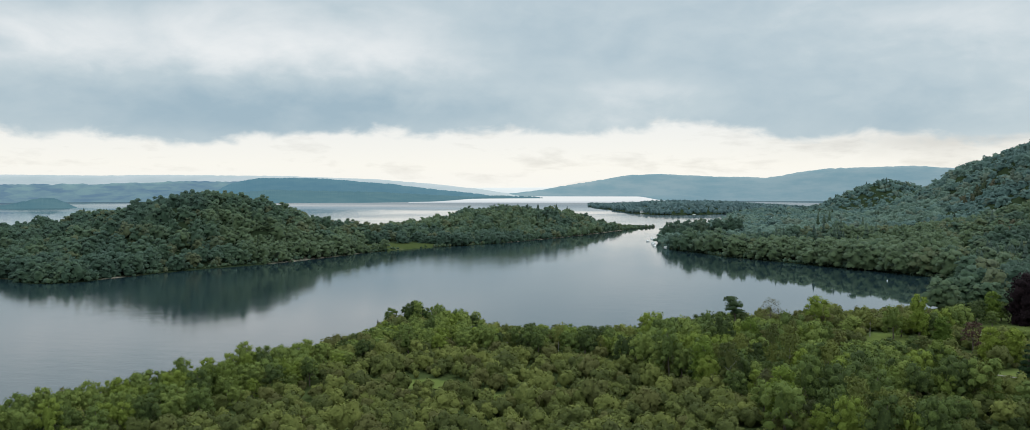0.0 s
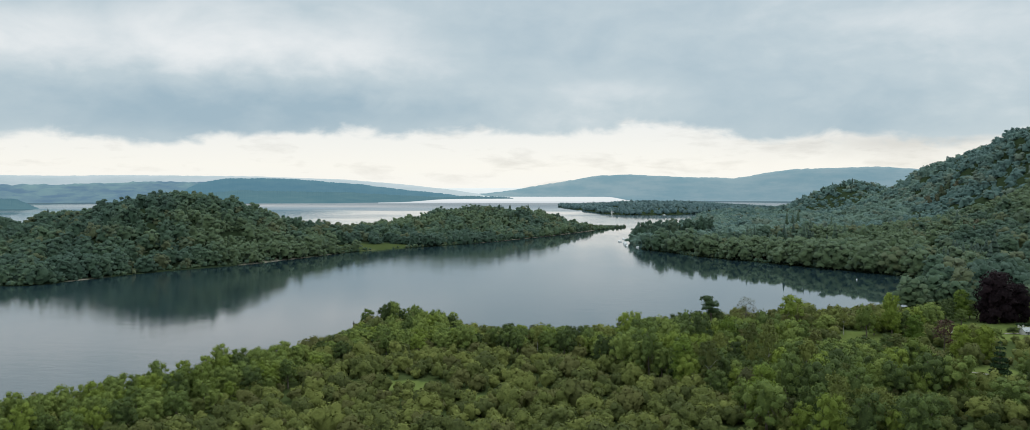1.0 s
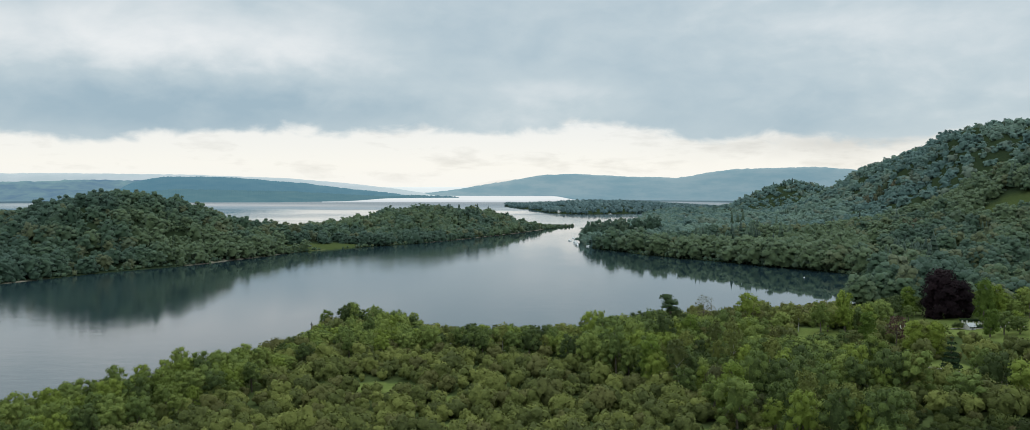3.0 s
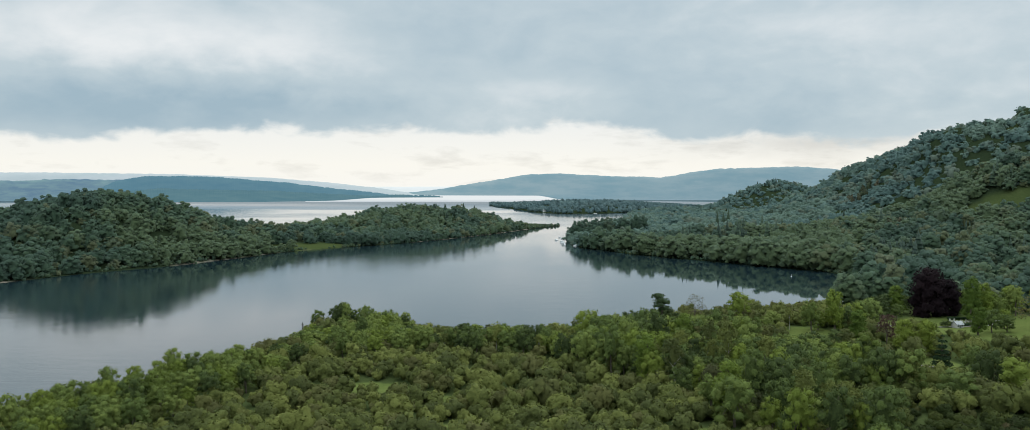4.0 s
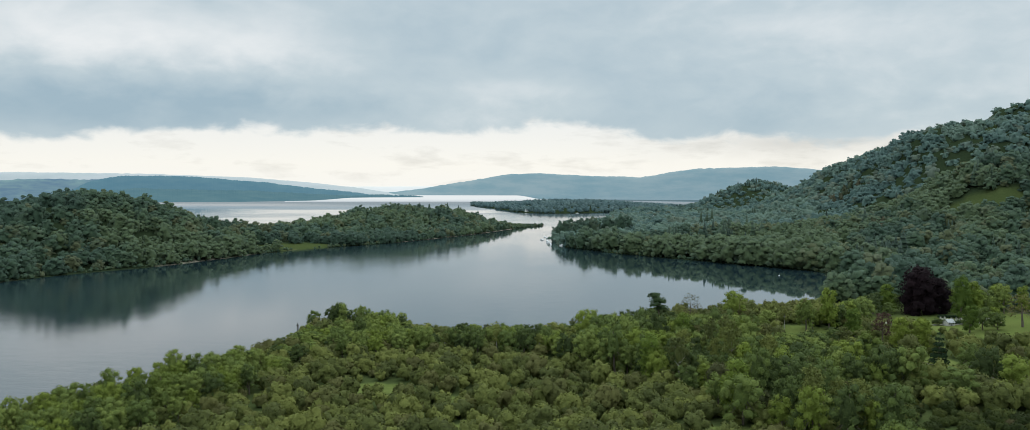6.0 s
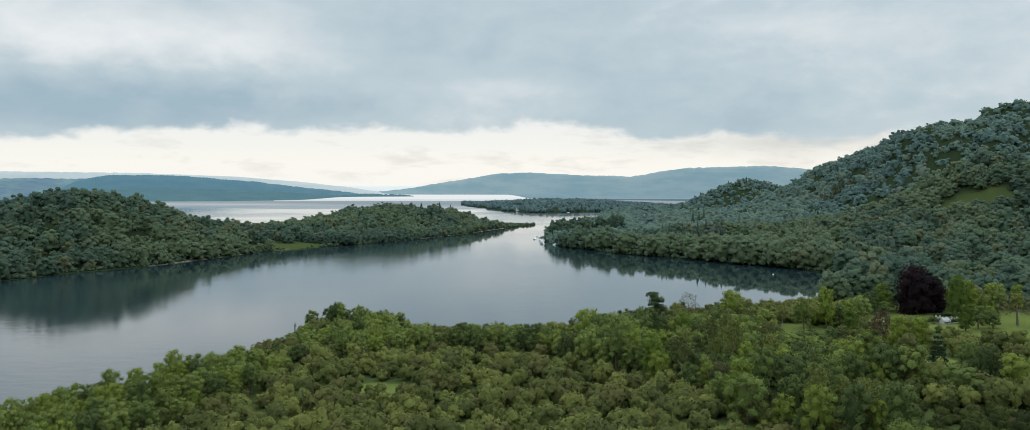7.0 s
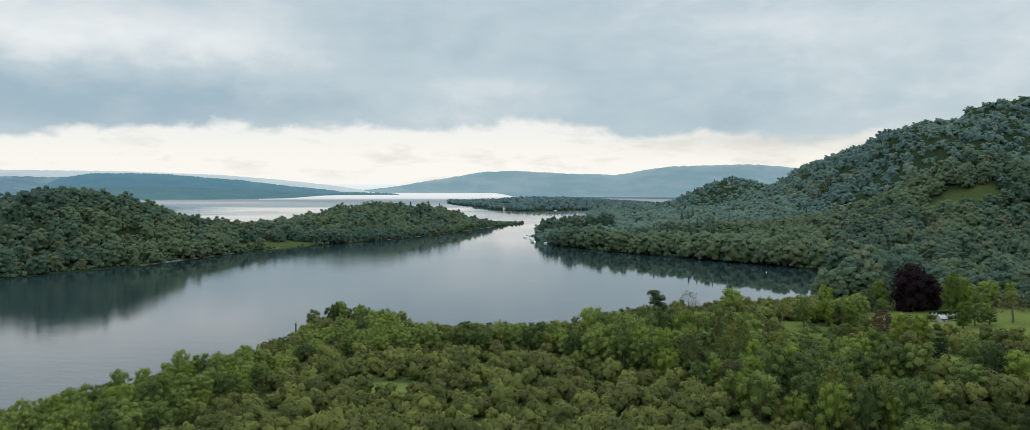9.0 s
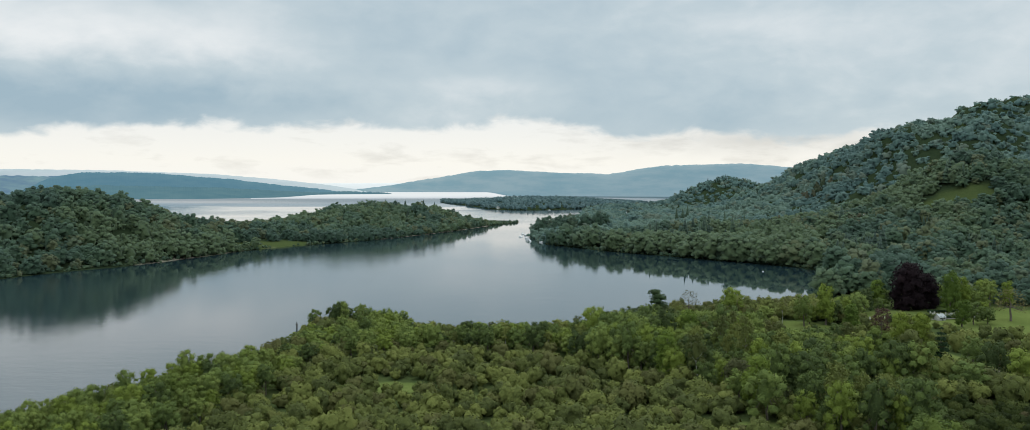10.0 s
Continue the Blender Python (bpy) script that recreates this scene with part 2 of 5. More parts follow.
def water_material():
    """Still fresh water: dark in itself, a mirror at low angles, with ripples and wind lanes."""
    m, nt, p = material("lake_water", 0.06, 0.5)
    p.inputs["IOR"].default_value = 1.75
    p.inputs["Base Color"].default_value = (0.010, 0.022, 0.028, 1)

    def spread(value, a, b, lo, hi):
        r = nt.nodes.new("ShaderNodeMapRange")
        nt.links.new(value, r.inputs[0])
        for i, v in enumerate((a, b, lo, hi)):
            r.inputs[i + 1].default_value = v
        return r.outputs[0]
    tc, sep = nt.nodes.new("ShaderNodeTexCoord"), nt.nodes.new("ShaderNodeSeparateXYZ")
    nt.links.new(tc.outputs["Object"], sep.inputs[0])
    x, y = sep.outputs["X"], sep.outputs["Y"]
    wind = add_noise(nt, 0.006, 4, 0.55, (1, 0.5, 1))
    lanes = add_noise(nt, 0.0016, 5, 0.6, (0.5, 2.2, 1))
    rip = add_noise(nt, 0.55, 4, 0.6, (0.7, 1.3, 1))
    swell = add_noise(nt, 0.11, 3, 0.5, (0.6, 1.4, 1))
    h = add_math(nt, "ADD", add_math(nt, "MULTIPLY", rip, 0.6), add_math(nt, "MULTIPLY", swell, 0.8))
    # the bay under the wooded shore lies in the lee of the hill; the open loch is ruffled in lanes
    bay = spread(add_math(nt, "SUBTRACT", x, add_math(nt, "MULTIPLY", spread(y, 1000, 1600, 0.0, 1.0), 600.0)), 10, 110, 1.0, 0.3)
    near = spread(y, 500, 1500, 1.0, 0.25)
    b = nt.nodes.new("ShaderNodeBump")
    b.inputs["Distance"].default_value = 0.35
    nt.links.new(add_math(nt, "MULTIPLY", bay, add_math(nt, "MULTIPLY", near, spread(wind, 0.38, 0.66, 0.05, 0.24))), b.inputs["Strength"])
    nt.links.new(h, b.inputs["Height"])
    # at very low angles the near sides of the wavelets are what shows
    lean, front = nt.nodes.new("ShaderNodeCombineXYZ"), nt.nodes.new("ShaderNodeVectorMath")
    nt.links.new(add_math(nt, "ADD", spread(y, 1400, 2600, 0.0, -0.016), spread(y, 2500, 3700, 0.0, -0.10)), lean.inputs[1])
    nt.links.new(b.outputs[0], front.inputs[0])
    nt.links.new(lean.outputs[0], front.inputs[1])
    nt.links.new(front.outputs[0], p.inputs["Normal"])
    calm = add_math(nt, "MULTIPLY", bay, spread(wind, 0.38, 0.66, 0.035, 0.075))
    loch = add_math(nt, "MULTIPLY", spread(y, 1500, 2200, 0.0, 1.0), spread(lanes, 0.42, 0.62, 0.0, 0.07))
    nt.links.new(add_math(nt, "ADD", calm, loch), p.inputs["Roughness"])
    return m


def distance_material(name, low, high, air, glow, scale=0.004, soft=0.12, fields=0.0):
    """Far hills: own colour, plus haze of kilometres of air painted on as emission."""
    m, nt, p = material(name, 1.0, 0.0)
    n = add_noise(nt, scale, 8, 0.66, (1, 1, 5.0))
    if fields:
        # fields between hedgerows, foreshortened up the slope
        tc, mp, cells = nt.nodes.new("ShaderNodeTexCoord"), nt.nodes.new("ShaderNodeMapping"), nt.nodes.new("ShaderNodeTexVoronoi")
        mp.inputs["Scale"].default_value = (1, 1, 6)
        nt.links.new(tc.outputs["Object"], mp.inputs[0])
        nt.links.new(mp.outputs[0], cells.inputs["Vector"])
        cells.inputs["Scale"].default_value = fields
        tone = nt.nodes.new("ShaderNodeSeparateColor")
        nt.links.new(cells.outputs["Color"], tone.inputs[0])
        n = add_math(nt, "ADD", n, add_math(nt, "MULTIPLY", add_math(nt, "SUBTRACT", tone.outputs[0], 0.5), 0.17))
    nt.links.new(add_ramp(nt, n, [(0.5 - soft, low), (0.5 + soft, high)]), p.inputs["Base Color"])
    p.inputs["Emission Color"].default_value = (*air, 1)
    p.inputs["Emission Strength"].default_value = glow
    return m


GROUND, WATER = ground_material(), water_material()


# ---------------------------------------------------------------- the lie of the land
def hash01(i, j, seed):
    v = np.sin(i * 127.1 + j * 311.7 + seed * 74.7) * 43758.5453
    return v - np.floor(v)


def vnoise(x, y, seed=0):
    i, j = np.floor(x), np.floor(y)
    u, v = x - i, y - j
    u, v = u * u * (3 - 2 * u), v * v * (3 - 2 * v)
    a, b = hash01(i, j, seed), hash01(i + 1, j, seed)
    c, d = hash01(i, j + 1, seed), hash01(i + 1, j + 1, seed)
    return (a * (1 - u) + b * u) * (1 - v) + (c * (1 - u) + d * u) * v


def fbm(x, y, seed=0, octaves=4):
    return sum(vnoise(x * 2 ** k, y * 2 ** k, seed + k) / 2 ** (k + 1) for k in range(octaves))


def rounded(pts, steps=4):
    """A closed shoreline that runs smoothly through its corners."""
    p, out = np.array(pts, float), []
    for i in range(len(p)):
        a, b, c, d = p[i - 1], p[i], p[(i + 1) % len(p)], p[(i + 2) % len(p)]
        for k in range(steps):
            t = k / steps
            out.append(0.5 * (2 * b + (c - a) * t + (2 * a - 5 * b + 4 * c - d) * t * t + (3 * b - a - 3 * c + d) * t ** 3))
    return np.array(out)


MAINLAND = rounded([(-196, 150), (-178, 202), (-169, 226), (-156, 252), (-145, 280), (-133, 310), (-126, 345), (-124, 390), (-104, 416), (-78, 408), (-58, 394), (-36, 388),
                    (-8, 392), (18, 408), (42, 432), (79, 470), (116, 476), (140, 497), (199, 564), (232, 610), (226, 669), (214, 716), (179, 762),
                    (75, 880), (44, 934), (14, 980), (-1, 1090), (4, 1240), (53, 1381), (112, 1790), (190, 2350), (420, 2750), (1500, 3000)])
MAINLAND = np.vstack([MAINLAND[:-3], [(4700, 3000), (4700, -4700), (-4700, -4700), (-1500, -900), (-420, -60)]])
ISLAND = rounded([(-640, 580), (-497, 563), (-453, 540), (-425, 548), (-409, 599), (-389, 663), (-355, 720), (-329, 802), (-310, 878), (-267, 958), (-210, 1040),
                  (-153, 1167), (-108, 1290), (-70, 1420), (-22, 1552), (-75, 1565), (-200, 1480), (-330, 1380), (-480, 1200), (-680, 1060), (-860, 880), (-820, 650)])
INNER_ISLE = rounded([(-328, 3250), (-165, 2620), (-76, 2290), (67, 2288), (191, 2440), (330, 2580), (420, 3000), (200, 3350), (-150, 3420)])
SHORES = [MAINLAND, ISLAND, INNER_ISLE]


def inland(px, py, poly):
    """Signed distance to a shoreline: positive on land."""
    best, odd = np.full(px.shape, 1e18), np.zeros(px.shape, bool)
    for (ax, ay), (bx, by) in zip(poly, np.roll(poly, -1, 0)):
        dx, dy = bx - ax, by - ay
        t = np.clip(((px - ax) * dx + (py - ay) * dy) / (dx * dx + dy * dy + 1e-9), 0, 1)
        best = np.minimum(best, (px - ax - t * dx) ** 2 + (py - ay - t * dy) ** 2)
        odd ^= ((ay > py) != (by > py)) & (px < (bx - ax) * (py - ay) / (by - ay + 1e-12) + ax)
    return np.where(odd, 1, -1) * np.sqrt(best)


def smooth(v, a, b):
    t = np.clip((v - a) / (b - a), 0, 1)
    return t * t * (3 - 2 * t)


def hump(x, y, cx, cy, rx, ry, turn=0.0):
    c, s = math.cos(turn), math.sin(turn)
    u, v = (x - cx) * c + (y - cy) * s, -(x - cx) * s + (y - cy) * c
    return np.exp(-(u / rx) ** 2 - (v / ry) ** 2)


def hills(x, y):
    """Heights of the hills above the shore land, before the shore cuts them off."""
    # the wooded hill on the mainland, a ridge that climbs to the east
    crest = 1523 + 0.40 * (x - 480)
    top = np.interp(x, [0, 150, 330, 400, 480, 560, 728, 850, 1075, 1700, 2600], [0, 8, 20, 40, 80, 112, 168, 190, 228, 280, 295])
    off = y - crest
    h = top * np.exp(-(off / np.where(off < 0, 470, 330)) ** 2)
    # its steep near face, the shoulder over the houses, the foot by the bay, and the knoll far behind
    h = h + 42 * hump(x, y, 480, 940, 75, 100) + 85 * hump(x, y, 585, 1150, 140, 150) + 32 * hump(x, y, 505, 1345, 85, 120)
    h = h + 16 * hump(x, y, 345, 885, 110, 120) + 8 * hump(x, y, 300, 720, 70, 50) + 9 * hump(x, y, 170, 930, 50, 50) + 30 * hump(x, y, 720, 900, 300, 250)
    h = h + 82 * hump(x, y, 535, 2245, 135, 150)
    # the island: a round dome, a low back to its left, a long low ridge to its tip
    h = h + 43 * hump(x, y, -432, 795, 98, 150, 0.25) + 11 * hump(x, y, -366, 815, 42, 80) + 27 * hump(x, y, -590, 800, 135, 170) + 8 * hump(x, y, -340, 960, 70, 110) + 32 * hump(x, y, -245, 1245, 190, 80, 1.1) + 14 * hump(x, y, -130, 1400, 120, 60, 1.1)
    h = h + 20 * hump(x, y, 40, 2700, 270, 420)
    return h


def shore_distance(x, y):
    """Metres inland of the nearest shore, with its small coves and points."""
    return np.maximum.reduce([inland(x, y, s) for s in SHORES]) + 6.0 * (fbm(x / 30, y / 30, 5) - 0.42)


def height(x, y, d=None):
    x, y = np.asarray(x, float), np.asarray(y, float)
    if d is None:
        d = shore_distance(x, y)
    up = np.minimum(np.maximum(d, 0) * 0.11, 1.7) + np.minimum(np.maximum(d - 10, 0), 200) * 0.008
    h = hills(x, y) * smooth(d, -5, 95)
    up = up + h * (0.72 + 0.34 * fbm(x / 75, y / 75, 9) + 0.26 * fbm(x / 210, y / 210, 19)) + 0.7 * (fbm(x / 18, y / 18, 3) - 0.47) * smooth(d, 5, 30) + 0.22 * np.minimum(h, 60) * (fbm(x / 42, y / 42, 33) - 0.47) * smooth(d, 20, 80)
    fold = np.abs(fbm((x + 0.35 * y) / 130, (y - 0.35 * x) / 330, 81, 3) - 0.44) - 0.09
    up = up + 62 * fold * smooth(h, 22, 90) * (x > 100)
    return np.where(d > 0, up, np.maximum(d * 0.12, -7))


def meadow(x, y):
    """1 where open grass lies, 0 where trees or scrub grow."""
    e = 0.35 * (fbm(x / 22, y / 22, 21) - 0.47)

    def patch(cx, cy, rx, ry, turn=0.0):
        c, s = math.cos(turn), math.sin(turn)
        u, v = (x - cx) * c + (y - cy) * s, -(x - cx) * s + (y - cy) * c
        return smooth(1.12 - (u / rx) ** 2 - (v / ry) ** 2 + e * 2, 0, 0.25)
    lawns = [(116, 391, 13, 31), (228, 400, 42, 68), (142, 324, 10, 20, -0.25), (152, 282, 20, 6, 0.2), (178, 428, 38, 26, 0.2)]
    glades = [(-67, 279, 17, 8), (38, 233, 14, 6), (-48, 266, 14, 6), (-20, 262, 9, 4), (-35, 232, 16, 4)]
    slopes = [(430, 868, 42, 17, -0.35), (572, 1138, 15, 6, 0.3), (-298, 935, 62, 20, 1.02), (70, 905, 18, 7, -0.8)]
    return np.maximum.reduce([patch(*p) for p in lawns + glades] + [0.36 * patch(*p) for p in slopes])


# ---------------------------------------------------------------- mesh helpers
def mesh_from(name, verts, faces, materials, attributes=(), smooth_shade=True, normals=None):
    """verts (n, 3); faces (m, 3) or (m, 4); attributes: (name, domain, values). normals: one for each of verts."""
    me = bpy.data.meshes.new(name)
    n, k = faces.shape
    me.vertices.add(len(verts))
    me.vertices.foreach_set("co", np.ascontiguousarray(verts, np.float32).ravel())
    me.loops.add(n * k)
    me.loops.foreach_set("vertex_index", np.ascontiguousarray(faces, np.int32).ravel())
    me.polygons.add(n)
    me.polygons.foreach_set("loop_start", np.arange(0, n * k, k, dtype=np.int32))
    me.polygons.foreach_set("use_smooth", np.full(n, smooth_shade))
    for m in materials:
        me.materials.append(m)
    me.update(calc_edges=True)
    for label, domain, values in attributes:
        a = me.attributes.new(label, "FLOAT", domain)
        a.data.foreach_set("value", np.ascontiguousarray(values, np.float32))
    if normals is not None:
        me.normals_split_custom_set_from_vertices(np.ascontiguousarray(normals, np.float32))
    return me


def leaf_normals(v, f, whole, lift):
    """Normals of a crown: those of its faces, turned towards those of its whole round form and a little to the sky, as leaves turn."""
    p = v[f]
    fn = np.cross(p[:, 1] - p[:, 0], p[:, 2] - p[:, 0])
    vn = np.stack([sum(np.bincount(f[:, c], fn[:, k], len(v)) for c in range(3)) for k in range(3)], -1)
    vn /= np.linalg.norm(vn, axis=1, keepdims=True) + 1e-9
    mid = np.array([0, 0, v[:, 2].max() * 0.36])
    size = np.array([np.abs(v[:, 0]).max(), np.abs(v[:, 1]).max(), v[:, 2].max() * 0.64])
    ball = (v - mid) / size ** 1.5
    ball /= np.linalg.norm(ball, axis=1, keepdims=True) + 1e-9
    n = vn * (1 - whole) + ball * whole + np.array([0, 0, lift])
    return n / (np.linalg.norm(n, axis=1, keepdims=True) + 1e-9)


def grid_faces(rows, cols, closed=False):
    i, j = np.meshgrid(np.arange(rows - 1), np.arange(cols if closed else cols - 1), indexing="ij")
    a, b = i * cols + j, i * cols + (j + 1) % cols
    return np.stack([a, b, b + cols, a + cols], -1).reshape(-1, 4)


def part(name, bm, mat, parent, label=""):
    me = bpy.data.meshes.new(name)
    bm.to_mesh(me)
    bm.free()
    me.materials.append(mat)
    ob = new(name, me)
    ob.parent = parent
    return tagged(ob, label)


def mesh_part(name, me, parent, label=""):
    ob = new(name, me)
    ob.parent = parent
    return tagged(ob, label)


# ---------------------------------------------------------------- ground and water
def build_ground():
    # rings round the standpoint, finer ahead than behind
    ang = np.concatenate([np.linspace(-44, 44, 300), np.linspace(44, 316, 50)[1:-1]])
    rad = np.concatenate([[0.01], np.geomspace(60, 170, 20)[:-1], np.geomspace(170, 1650, 225)[:-1], np.geomspace(1650, 2450, 44)[:-1], np.geomspace(2450, 4940, 28)])
    a, r = np.meshgrid(np.radians(ang), rad)
    x, y = np.sin(a) * r, np.cos(a) * r
    d = shore_distance(x, y)
    z = height(x, y, d)
    z = np.where(r > 4880, np.minimum(z, -1), z)
    # rough grass under the scrub of the near land
    g = np.maximum(meadow(x, y), 0.35 * (y < 500)) * (d > 0)
    sh = smooth(4.0 - d + 7 * (fbm(x / 25, y / 25, 40) - 0.5), 0, 3) * smooth(fbm(x / 90, y / 90, 44), 0.38, 0.54) * (x < 20) * (y < 2000)
    me = mesh_from("ground", np.stack([x, y, z], -1).reshape(-1, 3), grid_faces(len(rad), len(ang), True)[:, ::-1], [GROUND],
                   [("grass", "POINT", g.ravel()), ("shingle", "POINT", sh.ravel())], True)
    tagged(new("ground", me), "rolling wooded land and lake bed round the loch", "ground", kind="structure")
    bm = bmesh.new()
    bmesh.ops.create_circle(bm, cap_ends=True, segments=180, radius=4950)
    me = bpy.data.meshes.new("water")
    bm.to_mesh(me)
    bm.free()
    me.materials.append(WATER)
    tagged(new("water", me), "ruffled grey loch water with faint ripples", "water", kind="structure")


build_ground()


def far_range(name, profile, foot, crest, mat, label, seed, rough, jag=0.0):
    """A long hill against the sky. profile: bearing in degrees and height in metres along it. foot: the distance of its shore, or bearings and distances."""
    p = np.array(profile, float)
    ang = np.linspace(p[0, 0], p[-1, 0], 500)
    top = np.interp(ang, p[:, 0], p[:, 1])
    k = np.hanning(13)
    top = np.convolve(np.pad(top, 6, "edge"), k / k.sum(), "valid")
    top = top + rough * (fbm(ang * 3.1 + 50, ang * 0 + seed, seed, 5) - 0.47) * 2 + jag * (hash01(np.arange(500), 0, seed) - 0.5)
    near = np.interp(ang, *np.array(foot, float).T) if isinstance(foot, list) else np.full(500, float(foot))
    steps, rows = np.linspace(0, 1, 8), []
    for s in steps:
        r = near + (crest - near) * s
        body = np.maximum(top, 0.5) * (math.sin(s * math.pi / 2) ** 0.9) * (1 + 0.22 * (fbm(ang * 1.7 + 9, ang * 0 + s * 4, seed + 3) - 0.47) * (1 - s))
        rows.append(np.stack([np.sin(np.radians(ang)) * r, np.cos(np.radians(ang)) * r, body - 3 * (s == 0)], -1))
    r = crest + 25
    rows.append(np.stack([np.sin(np.radians(ang)) * r, np.cos(np.radians(ang)) * r, top * 0 - 3], -1))
    me = mesh_from(name, np.concatenate(rows), grid_faces(len(rows), len(ang))[:, ::-1], [mat], (), True)
    return tagged(new(name, me), label, "hills", kind="structure")


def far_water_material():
    """Water many kilometres off; emission paints the low sky's reflection, streaked by the wind."""
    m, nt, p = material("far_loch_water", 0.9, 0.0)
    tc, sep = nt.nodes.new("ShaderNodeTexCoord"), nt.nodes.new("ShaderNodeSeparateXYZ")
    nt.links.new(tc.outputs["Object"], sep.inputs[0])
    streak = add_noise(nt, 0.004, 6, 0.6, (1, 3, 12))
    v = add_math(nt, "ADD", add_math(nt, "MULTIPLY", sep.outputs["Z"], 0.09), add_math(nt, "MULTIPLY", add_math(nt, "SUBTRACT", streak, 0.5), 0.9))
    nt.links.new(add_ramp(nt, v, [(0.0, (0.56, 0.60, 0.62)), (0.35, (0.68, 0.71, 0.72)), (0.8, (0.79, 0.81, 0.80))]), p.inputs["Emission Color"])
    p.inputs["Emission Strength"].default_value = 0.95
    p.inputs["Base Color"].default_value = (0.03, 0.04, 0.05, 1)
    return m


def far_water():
    """The far end of the loch, a glowing sheet raised towards the horizon."""
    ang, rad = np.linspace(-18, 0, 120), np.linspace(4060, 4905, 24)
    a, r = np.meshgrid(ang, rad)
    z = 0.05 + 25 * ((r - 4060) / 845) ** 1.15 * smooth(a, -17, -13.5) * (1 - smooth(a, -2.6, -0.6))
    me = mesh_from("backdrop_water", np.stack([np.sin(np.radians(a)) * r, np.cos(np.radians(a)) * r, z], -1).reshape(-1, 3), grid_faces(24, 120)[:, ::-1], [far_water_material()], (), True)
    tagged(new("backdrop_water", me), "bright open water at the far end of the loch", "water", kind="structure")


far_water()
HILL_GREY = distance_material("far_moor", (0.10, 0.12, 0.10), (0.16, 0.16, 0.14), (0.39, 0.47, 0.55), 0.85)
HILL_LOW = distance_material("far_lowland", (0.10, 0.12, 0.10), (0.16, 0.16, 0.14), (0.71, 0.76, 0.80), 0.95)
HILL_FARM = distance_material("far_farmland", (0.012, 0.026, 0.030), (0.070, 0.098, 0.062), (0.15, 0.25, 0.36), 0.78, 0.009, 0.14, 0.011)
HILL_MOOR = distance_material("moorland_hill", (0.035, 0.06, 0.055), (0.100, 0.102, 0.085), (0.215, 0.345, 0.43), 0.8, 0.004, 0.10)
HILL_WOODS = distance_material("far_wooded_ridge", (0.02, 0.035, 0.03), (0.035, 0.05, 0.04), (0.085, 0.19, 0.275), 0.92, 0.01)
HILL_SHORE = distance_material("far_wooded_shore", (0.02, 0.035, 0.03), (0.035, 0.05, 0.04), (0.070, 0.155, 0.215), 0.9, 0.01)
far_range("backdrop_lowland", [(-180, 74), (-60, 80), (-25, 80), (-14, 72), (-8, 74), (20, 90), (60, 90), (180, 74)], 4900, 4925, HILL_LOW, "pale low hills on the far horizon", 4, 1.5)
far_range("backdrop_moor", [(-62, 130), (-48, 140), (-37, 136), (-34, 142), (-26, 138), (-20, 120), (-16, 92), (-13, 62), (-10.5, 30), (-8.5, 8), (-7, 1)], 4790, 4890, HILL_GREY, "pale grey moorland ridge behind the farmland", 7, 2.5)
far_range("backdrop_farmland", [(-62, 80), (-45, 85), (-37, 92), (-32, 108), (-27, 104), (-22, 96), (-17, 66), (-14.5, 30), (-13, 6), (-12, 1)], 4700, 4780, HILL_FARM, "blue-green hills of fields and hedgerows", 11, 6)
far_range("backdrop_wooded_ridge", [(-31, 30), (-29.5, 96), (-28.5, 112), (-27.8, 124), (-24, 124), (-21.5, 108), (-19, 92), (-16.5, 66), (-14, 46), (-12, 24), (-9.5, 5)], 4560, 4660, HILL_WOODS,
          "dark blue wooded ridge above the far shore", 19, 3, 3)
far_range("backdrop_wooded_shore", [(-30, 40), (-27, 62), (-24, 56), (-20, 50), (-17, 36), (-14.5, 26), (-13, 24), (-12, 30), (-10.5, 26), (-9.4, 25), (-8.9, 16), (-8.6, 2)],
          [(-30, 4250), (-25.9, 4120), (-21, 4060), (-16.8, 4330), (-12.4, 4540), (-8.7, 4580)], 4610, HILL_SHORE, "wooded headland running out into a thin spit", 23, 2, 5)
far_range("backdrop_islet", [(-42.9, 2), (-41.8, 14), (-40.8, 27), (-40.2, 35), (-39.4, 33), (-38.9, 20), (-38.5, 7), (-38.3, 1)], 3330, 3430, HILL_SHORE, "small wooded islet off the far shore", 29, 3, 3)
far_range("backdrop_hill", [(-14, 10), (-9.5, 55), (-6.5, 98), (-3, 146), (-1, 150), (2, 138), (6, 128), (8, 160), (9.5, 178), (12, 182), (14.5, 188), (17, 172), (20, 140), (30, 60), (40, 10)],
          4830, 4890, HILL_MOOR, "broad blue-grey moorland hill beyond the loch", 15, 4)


# ---------------------------------------------------------------- foliage
def unit_dirs(rng, n):
    v = rng.normal(size=(n, 3))
    return v / np.linalg.norm(v, axis=1, keepdims=True)


